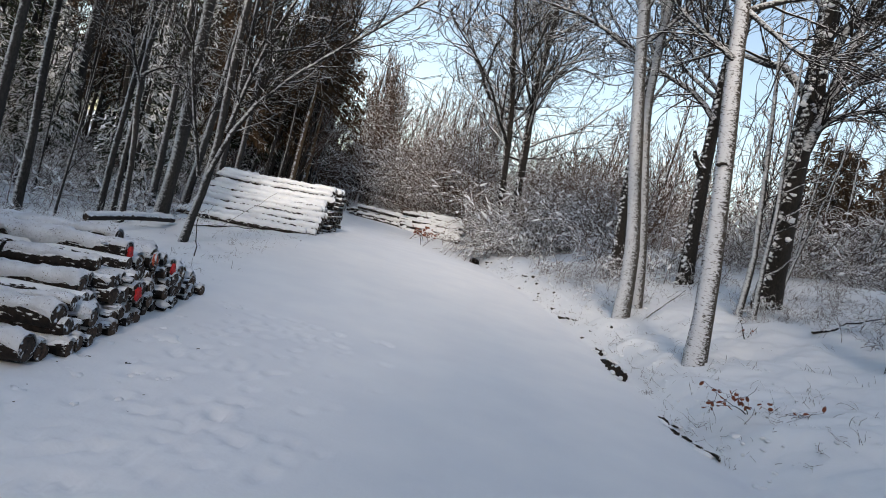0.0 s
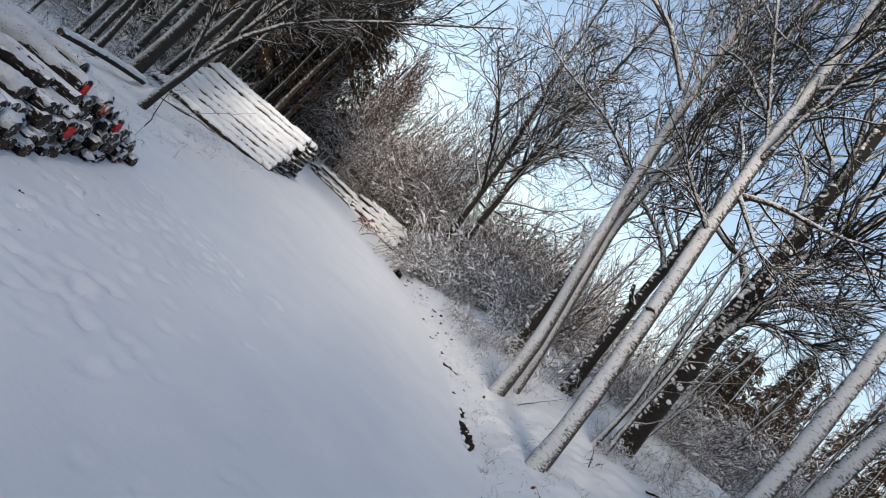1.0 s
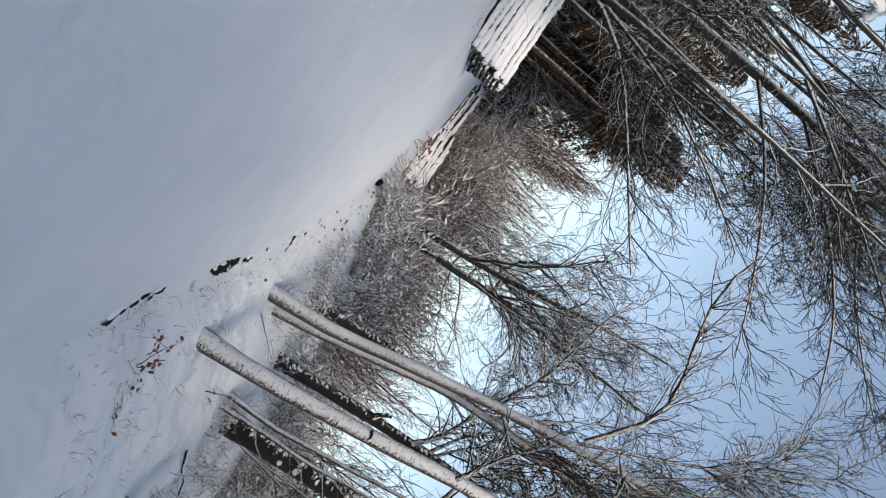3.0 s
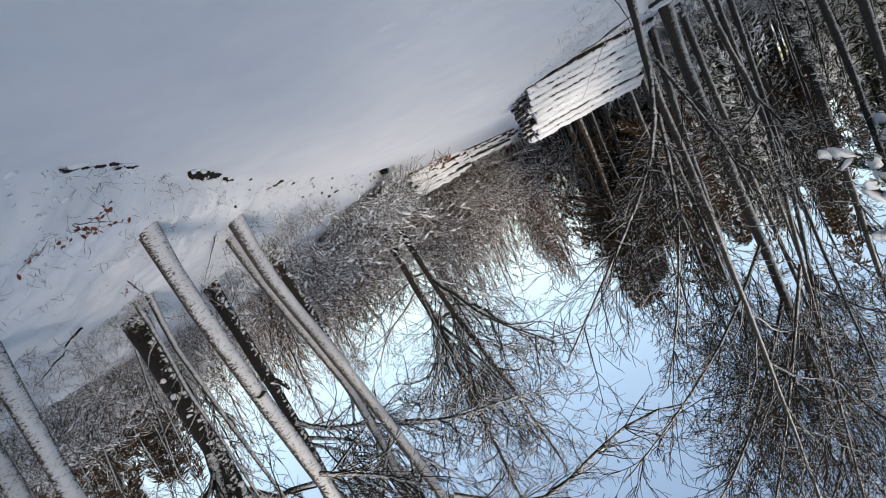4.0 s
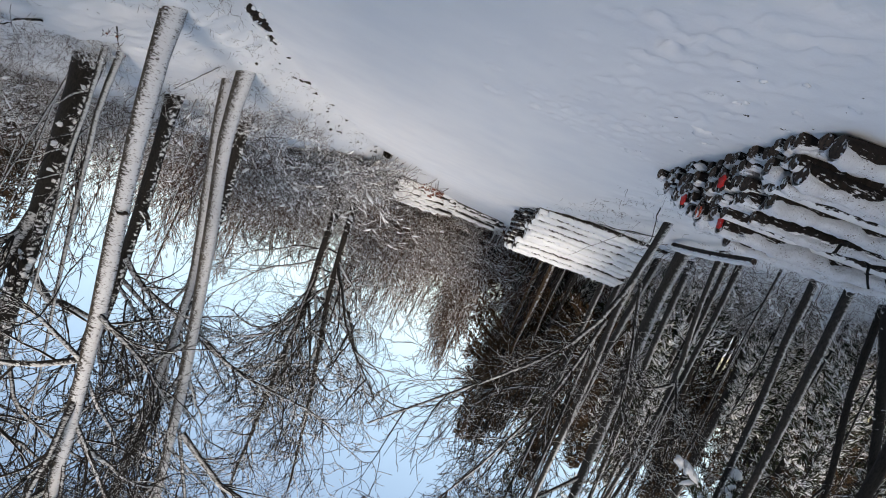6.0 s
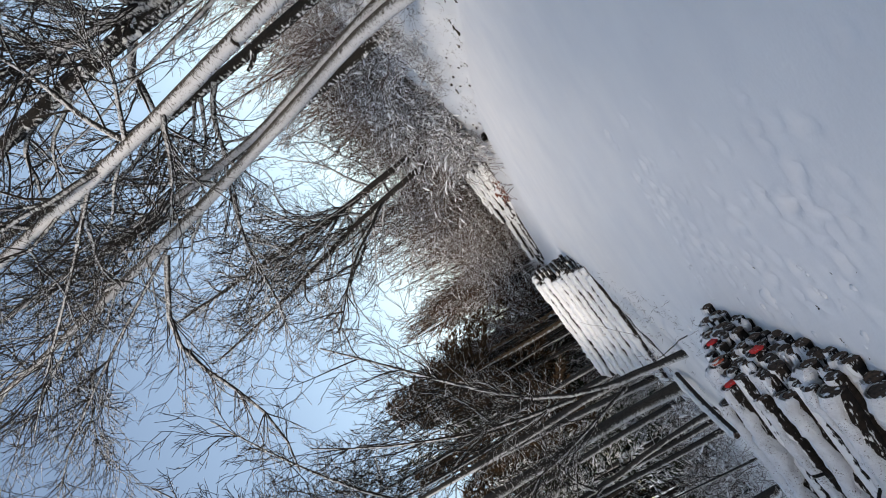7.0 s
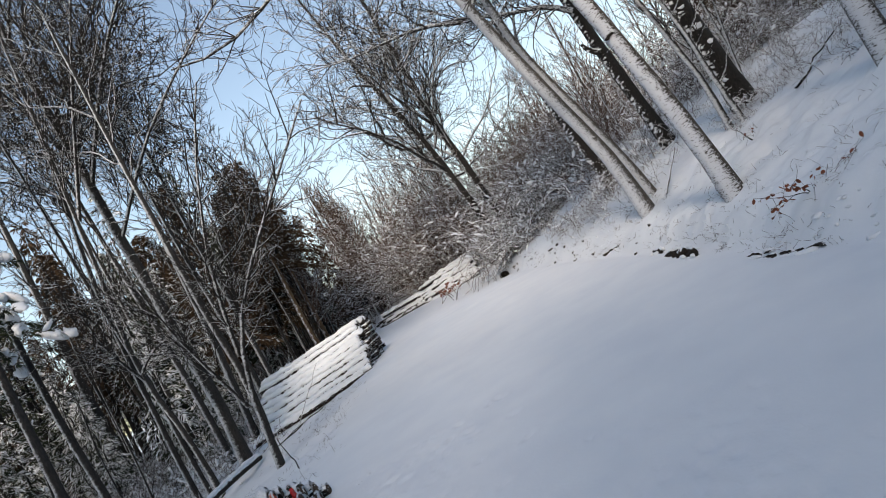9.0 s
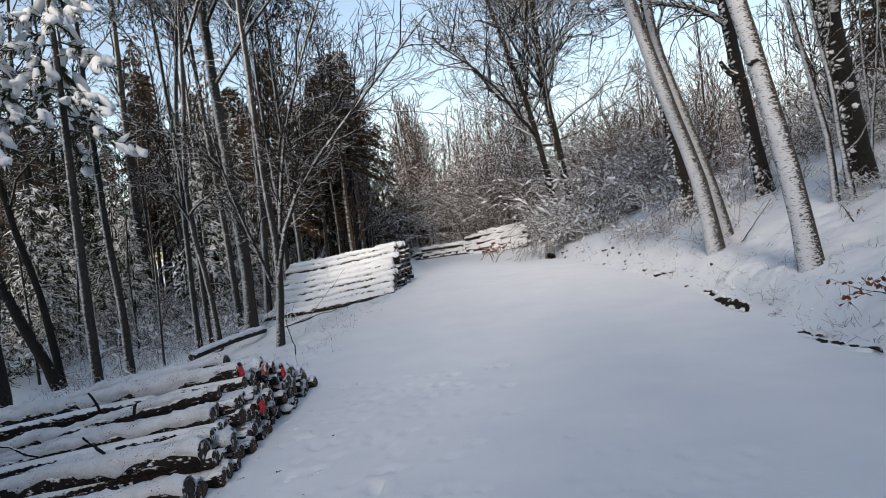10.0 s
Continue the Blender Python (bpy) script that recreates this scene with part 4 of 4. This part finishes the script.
# the logs that show along the sloping side and the top: cut end, turn, tilt, template
logs = [(-2.52, 4.14, 0.10, 2, -5.5, 1), (-2.60, 4.55, 0.25, -2, -5.0, 1), (-2.80, 5.14, 0.39, 3, -6.0, 0), (-2.93, 5.56, 0.52, 12, -6.0, 6),
        (-2.88, 5.98, 0.68, 2, -6.0, 3), (-2.84, 6.47, 0.60, -3, -6.0, 4), (-2.84, 6.98, 0.47, -4, -6.0, 3), (-2.64, 5.84, 0.34, -3, -5.5, 3),
        (-2.96, 7.42, 0.36, 0, -6.0, 1), (-2.92, 7.80, 0.23, 2, -5.5, 0), (-3.16, 6.24, 0.70, 3, -6.0, 1), (-2.66, 4.84, 0.32, 5, -5.5, 2), (-2.86, 5.36, 0.43, 7, -5.0, 2), (-3.0, 6.74, 0.58, 1, -6.0, 0)]
for row, (ya, yb, zz) in enumerate(((4.30, 8.02, 0.04), (4.62, 7.92, 0.165), (5.05, 7.66, 0.29), (5.45, 7.28, 0.405), (5.85, 6.85, 0.51))):
    y = ya
    while y < yb:
        k = int(rl.choice([0, 2, 5, 5, 6, 7]))
        x = -2.48 - 0.105 * (y - 4.28) - 0.035 * row + rl.uniform(-0.13, 0.06)
        logs.append((x, y, float(height(-2.9, y)) + zz + rl.uniform(-0.015, 0.02), 1 + rl.uniform(-9, 9), -5.5 + rl.uniform(-1.5, 1.5), k))
        y += (0.14, 0, 0.105, 0, 0, 0.14, 0.13, 0.11)[k] + rl.uniform(-0.01, 0.012)
place_logs(near, logs)


def clinging(label, ends, seed):
    """Ragged lumps of snow caught between the cut ends of a stack."""
    r = np.random.RandomState(seed)
    V, F = [], []
    for x, y, z, *_ in ends:
        for _ in range(2):
            p = np.array([x - 0.03 - abs(r.normal(0.03, 0.12)), y + r.normal(0, 0.06), z + r.uniform(0.03, 0.075)])
            k = 0.018 * r.lognormal(0, 0.4)
            lump(V, F, r, p, k * r.uniform(1.0, 2.2), k, k * r.uniform(0.5, 0.9), unit(np.array([1.0, r.normal(0, 0.5), 0])), 0.35)
    tagged(new("clinging_snow", mesh_from("clinging_snow", V, F, M_LOGSNOW)), label, "snow", kind="stuff")


clinging("ragged lumps of snow caught between the cut log ends", logs, 23)
loose = log_template("loose thin log lying behind the near stack", 0.15, 3.4, 6, M_CUT2, None, 0.05, "", 0.8)
loose.matrix_basis = pose(-6.55, 15.3, float(height(-6.55, 15.3)) + 0.12, 0, -1.5, 87)

G2 = "logs of the large stack"
big = [log_template("long log under an even blanket of snow in the large stack", (0.215, 0.235, 0.20)[k], 4.3, 20 + k, (M_CUT, M_CUT2, M_CUT)[k], None, 0.10, G2, 1.42, 0.9) for k in range(3)]
big += [log_template("dark log in the heart of the large stack", (0.19, 0.17)[k], 4.2, 25 + k, (M_CUT, M_CUT2)[k], None, 0.0, G2, n=8) for k in range(2)]
logs = []
for row in range(9):
    y = 19.6 + row * 0.385 + rl.uniform(-0.09, 0.09)
    front = y + 0.5
    while y < 24.9:
        if row * 0.178 < 0.9 * (25.3 - y) + 0.5 and not (y < front and 0 < row < 8 and rl.uniform() < 0.22):
            top = y < front or row == 8 or (row + 1) * 0.178 > 0.9 * (25.1 - y) + 0.5
            k = int(rl.choice([0, 1, 2])) if top else int(rl.choice([3, 4]))
            logs.append((-3.95 + rl.uniform(-0.2, 0.13), y, float(height(-4.2, y)) - 0.01 + row * 0.180 + rl.uniform(-0.02, 0.02), rl.uniform(-1.8, 1.8), -4.5 + rl.uniform(-0.6, 0.6), k))
        y += 0.22 + rl.uniform(-0.015, 0.02)
place_logs(big, logs)

G3 = "logs of the far stacks"
far = [log_template("far log under snow beyond the bend", 0.24, (3.7, 3.2, 4.0)[k], 30 + k, M_CUT2, None, 0.13, G3, 1.3, 1.2, n=10, m=30) for k in range(3)]
logs = []
for row in range(8):
    for c in range(8 - row):
        logs.append((1.45 + rl.uniform(-0.25, 0.25), 41.0 + c * 0.30 + row * 0.15, float(height(0.5, 41)) + 0.05 + row * 0.205, rl.uniform(-4, 2), -2 + rl.uniform(-1, 1), int(rl.randint(3))))
for row in range(4):
    for c in range(6 - row):
        logs.append((-2.5 + rl.uniform(-0.4, 0.4), 42.5 + c * 0.30, float(height(-4, 43)) + 0.04 + row * 0.20, rl.uniform(-8, 3), rl.uniform(-1.5, 1.0), int(rl.randint(3))))
place_logs(far, logs)


# ---------------------------------------------------------------- small things
def clod(label, p, lx, ly, lz, turn, seed, name="soil_clod"):
    r = np.random.RandomState(seed)
    V, F = [], []
    for _ in range(4):
        c = np.array([r.uniform(-0.8, 0.8) * lx, r.uniform(-0.8, 0.8) * ly, r.uniform(-0.5, 0.2) * lz])
        a = r.uniform(-0.5, 0.5)
        lump(V, F, r, c, lx * r.uniform(0.35, 0.7), ly * r.uniform(0.5, 0.9), lz * r.uniform(0.5, 1.0), np.array([math.cos(a), math.sin(a), 0]), 0.4)
    ob = new(name, mesh_from(name, V, F, M_SOIL))
    ob.matrix_basis = pose(p.x, p.y, p.z, 0, 0, turn)
    tagged(ob, label, "soil")


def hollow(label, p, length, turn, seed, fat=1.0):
    """Near-black soil lumps in the edge of the bank, under a lip of snow; their colour holds an undercut's shade."""
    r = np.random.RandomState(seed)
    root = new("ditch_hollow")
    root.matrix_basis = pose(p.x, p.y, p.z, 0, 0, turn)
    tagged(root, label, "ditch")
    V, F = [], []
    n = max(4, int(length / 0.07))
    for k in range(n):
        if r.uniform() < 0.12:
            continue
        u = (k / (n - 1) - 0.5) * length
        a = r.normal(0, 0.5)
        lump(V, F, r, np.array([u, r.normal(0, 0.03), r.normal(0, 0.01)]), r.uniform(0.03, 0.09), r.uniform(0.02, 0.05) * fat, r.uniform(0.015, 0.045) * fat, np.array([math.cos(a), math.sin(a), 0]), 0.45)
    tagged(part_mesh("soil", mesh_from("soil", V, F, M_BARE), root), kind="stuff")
    V, F = [], []
    for k in range(n):
        u = r.uniform(-0.6, 0.6) * length
        near_side = r.uniform() < 0.4
        y, z = (0.060, -0.025) if near_side else (-0.075, 0.030 * fat)
        a = r.normal(0, 0.25)
        lump(V, F, r, np.array([u, y + r.normal(0, 0.025), z + r.normal(0, 0.014)]), r.uniform(0.06, 0.15), r.uniform(0.03, 0.055), r.uniform(0.02, 0.04), np.array([math.cos(a), math.sin(a), 0]), 0.15)
    tagged(part_mesh("snow_lip", mesh_from("snow_lip", V, F, M_SNOW), root), kind="stuff")


# the undercuts are not dug out: near-black lumps stand for their shade
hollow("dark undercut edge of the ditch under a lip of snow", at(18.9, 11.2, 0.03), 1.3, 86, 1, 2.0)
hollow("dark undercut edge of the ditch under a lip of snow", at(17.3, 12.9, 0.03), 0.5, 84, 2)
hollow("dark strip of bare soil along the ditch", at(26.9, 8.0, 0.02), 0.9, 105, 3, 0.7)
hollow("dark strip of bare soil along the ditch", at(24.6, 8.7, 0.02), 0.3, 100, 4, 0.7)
rc = np.random.RandomState(4)
for k in range(30):
    y = rc.uniform(12.8, 29)
    x = float(edge_right(y)) + rc.uniform(0.0, 0.75) ** 1.5
    clod("small dark clod poking through the snow", Vector((x, y, float(height(x, y)))), 0.07 * rc.lognormal(0, 0.5), rc.uniform(0.025, 0.06), 0.045, rc.uniform(0, 180), 50 + k)


def culvert():
    p = at(4.15, 29.2, 0.06)
    root = new("drain_pipe")
    root.location = p
    tagged(root, "black open end of a drain pipe in the bank", "pipe")
    r0, n = 0.22, 20
    bm = bmesh.new()
    rings = []
    for x, rr in ((0.0, r0), (0.0, r0 * 0.86), (0.9, r0 * 0.86), (0.9, r0)):
        rings.append([bm.verts.new((rr * math.cos(a), x, rr * math.sin(a))) for a in np.linspace(0, 2 * np.pi, n, False)])
    rings.append(rings[0])
    for a, b in zip(rings, rings[1:]):
        for j in range(n):
            bm.faces.new((a[j], a[(j + 1) % n], b[(j + 1) % n], b[j]))
    bmesh.ops.recalc_face_normals(bm, faces=bm.faces)
    part("pipe", bm, M_PIPE, root)
    bm = bmesh.new()
    bm.faces.new([bm.verts.new((r0 * 0.84 * math.cos(a), 0.5, r0 * 0.84 * math.sin(a))) for a in np.linspace(0, 2 * np.pi, n, False)])
    part("silt_plug", bm, M_SOIL, root)


culvert()


def leafy_twig(label, p, seed, n_leaf, size, big=1.0):
    """A beech shoot that kept its brown leaves."""
    r = np.random.RandomState(seed)
    root = new("leafy_shoot")
    root.location = p
    tagged(root, label, "plant")
    st = Tubes()
    tips = []
    for k in range(5):
        a = r.uniform(0, 2 * np.pi)
        pts, _ = twig_line(r, np.array([0, 0, -0.05]), np.array([math.cos(a) * 0.9, math.sin(a) * 0.5, 0.55]), size * r.uniform(0.6, 1.1), 7, droop=0.08, wob=0.15)
        st.add(pts, np.linspace(0.008, 0.002, 7), 5)
        tips += list(pts[3:])
        for _ in range(3):
            q, _ = twig_line(r, pts[r.randint(2, 6)], r.normal(0, 1, 3), size * 0.3, 4)
            st.add(q, np.linspace(0.004, 0.0015, 4), 3)
            tips += list(q[1:])
    part_mesh("stem", st.mesh("stem", M_TWIG), root)
    for k in range(n_leaf):
        q = tips[r.randint(len(tips))]
        w = unit(r.normal(0, 1, 3) + np.array([0, 0, -0.8]))
        c = unit(np.cross(w, r.normal(0, 1, 3)))
        nn = np.cross(w, c)
        le, wi = r.uniform(0.05, 0.08) * big, r.uniform(0.016, 0.026) * big
        V = [q, q + w * le * 0.35 + c * wi + nn * 0.006, q + w * le * 0.75 + c * wi * 0.8 + nn * 0.008, q + w * le, q + w * le * 0.75 - c * wi * 0.8 + nn * 0.008, q + w * le * 0.35 - c * wi + nn * 0.006, q + w * le * 0.55 - nn * 0.006]
        F = [(0, 1, 6), (1, 2, 6), (2, 3, 6), (3, 4, 6), (4, 5, 6), (5, 0, 6)]
        part_mesh("leaf", mesh_from("leaf", V, F, M_LEAF, False), root)


leafy_twig("young beech shoot with withered red-brown leaves", at(30.2, 8.7), 3, 46, 1.0, 1.15)
leafy_twig("young beech shoot with withered brown leaves", at(28.6, 13.0), 5, 14, 0.6)
leafy_twig("young beech with russet leaves before the far stack", at(-1.7, 38.6), 7, 150, 1.4, 2.6)


def weeds(label, n, seed, where):
    r = np.random.RandomState(seed)
    tw = Tubes()
    for _ in range(n):
        p = np.array(where(r))
        for _ in range(r.randint(3, 9)):
            o = np.array([r.normal(0, 0.07), r.normal(0, 0.07), -0.03])
            q, _ = twig_line(r, p + o, np.array([r.normal(0, 1.0), r.normal(0, 1.0), 0.8]), r.uniform(0.06, 0.26), 4, droop=0.15, wob=0.3)
            tw.add(q, np.linspace(0.0045, 0.002, 4), 3)
    ob = new("weeds", tw.mesh("weeds", M_BRUSH))
    tagged(ob, label, "weeds", kind="stuff")


def on_bank(r):
    y = 6.0 + 20 * r.uniform() ** 1.5
    x = float(edge_right(y)) + abs(r.normal(0.2, 1.3)) + 0.05
    return x, y, float(height(x, y))


def on_verge(r):
    y = r.uniform(5, 26)
    x = float(edge_left(y)) - abs(r.normal(0.5, 2.0))
    return x, y, float(height(x, y))


weeds("dry stalks poking through the snow on the bank", 300, 5, on_bank)
weeds("dry stalks poking through the snow under the trees", 300, 6, on_verge)


def crumbs(label, n, seed, where, size, mat=None, name="snow_lumps"):
    """Loose lumps of snow, half sunk in the ground."""
    r = np.random.RandomState(seed)
    V, F = [], []
    for _ in range(n):
        p = np.array(where(r))
        k = size * r.lognormal(0, 0.45)
        p[2] -= 0.32 * k
        a = r.uniform(0, 6.3)
        lump(V, F, r, p, k, k * r.uniform(0.6, 1.0), k * r.uniform(0.3, 0.55), np.array([math.cos(a), math.sin(a), 0]), 0.3)
    tagged(new(name, mesh_from(name, V, F, mat or M_SNOW)), label, "litter" if mat else "snow", kind="stuff")


def by_stack(r):
    y = r.uniform(3.6, 8.6)
    x = -2.46 - 0.105 * (y - 4.28) + abs(r.normal(0, 0.36)) + 0.02
    return x, y, float(height(x, y)) - 0.01


crumbs("crumbly lumps of snow on the bank beside the road", 280, 15, on_bank, 0.032)
crumbs("lumps of snow fallen on the forest floor", 200, 16, on_verge, 0.035)
crumbs("mounds of snow along the foot of the near stack", 150, 18, by_stack, 0.042)
crumbs("dark crumbs of bark beside the near stack", 320, 19, by_stack, 0.011, M_BARE, "bark_litter")
crumbs("crumbs of snow fallen from the near stack", 420, 17, by_stack, 0.020)


def stick(label, a, b, rad, seed):
    r = np.random.RandomState(seed)
    u = np.linspace(0, 1, 7)[:, None]
    pts = np.array(a) * (1 - u) + np.array(b) * u + r.normal(0, 0.02, (7, 3)) * np.sin(u * np.pi)
    t = Tubes()
    t.add(pts, np.linspace(rad, rad * 0.5, 7), 6)
    tagged(new("stick", t.mesh("stick", M_TWIG)), label, "stick")


stick("thin dead stick leaning by the forked tree", at(-20.6, 12.6, -0.05), at(-21.2, 12.8, 0.75), 0.014, 1)
stick("fallen branch half under the snow on the bank", at(33.0, 13.5, 0.05), at(37.0, 14.3, 0.25), 0.03, 2)
stick("fallen branch half under the snow on the bank", at(20.5, 14.8, 0.03), at(23.0, 15.8, 0.5), 0.02, 3)
stick("dead branch sticking out of the near stack", (-4.1, 5.6, 0.35), (-4.0, 5.2, 0.75), 0.02, 4)
stick("dead branch sticking out of the near stack", (-3.7, 5.3, 0.40), (-3.45, 5.05, 0.62), 0.025, 5)
stick("dead branch sticking out of the near stack", (-4.35, 4.95, 0.28), (-4.75, 4.7, 0.52), 0.012, 6)
stick("dead branch sticking out of the near stack", (-3.55, 4.75, 0.28), (-3.60, 4.55, 0.50), 0.016, 7)
stick("bark-covered branch stub lying on the near stack", (-4.05, 6.0, 0.66), (-4.22, 6.02, 0.66), 0.03, 8)
stick("thin fallen branch on the snow beside the large stack", at(-20.5, 17.5, 0.05), at(-16.5, 18.6, 0.10), 0.03, 9)
stick("thin fallen branch on the snow beside the large stack", at(-21.5, 16.8, 0.04), at(-18.0, 18.0, 0.16), 0.022, 10)
stick("thin twig lying on the snowy large stack", at(-19.0, 19.0, 0.10), at(-15.2, 20.6, 1.25), 0.012, 11)
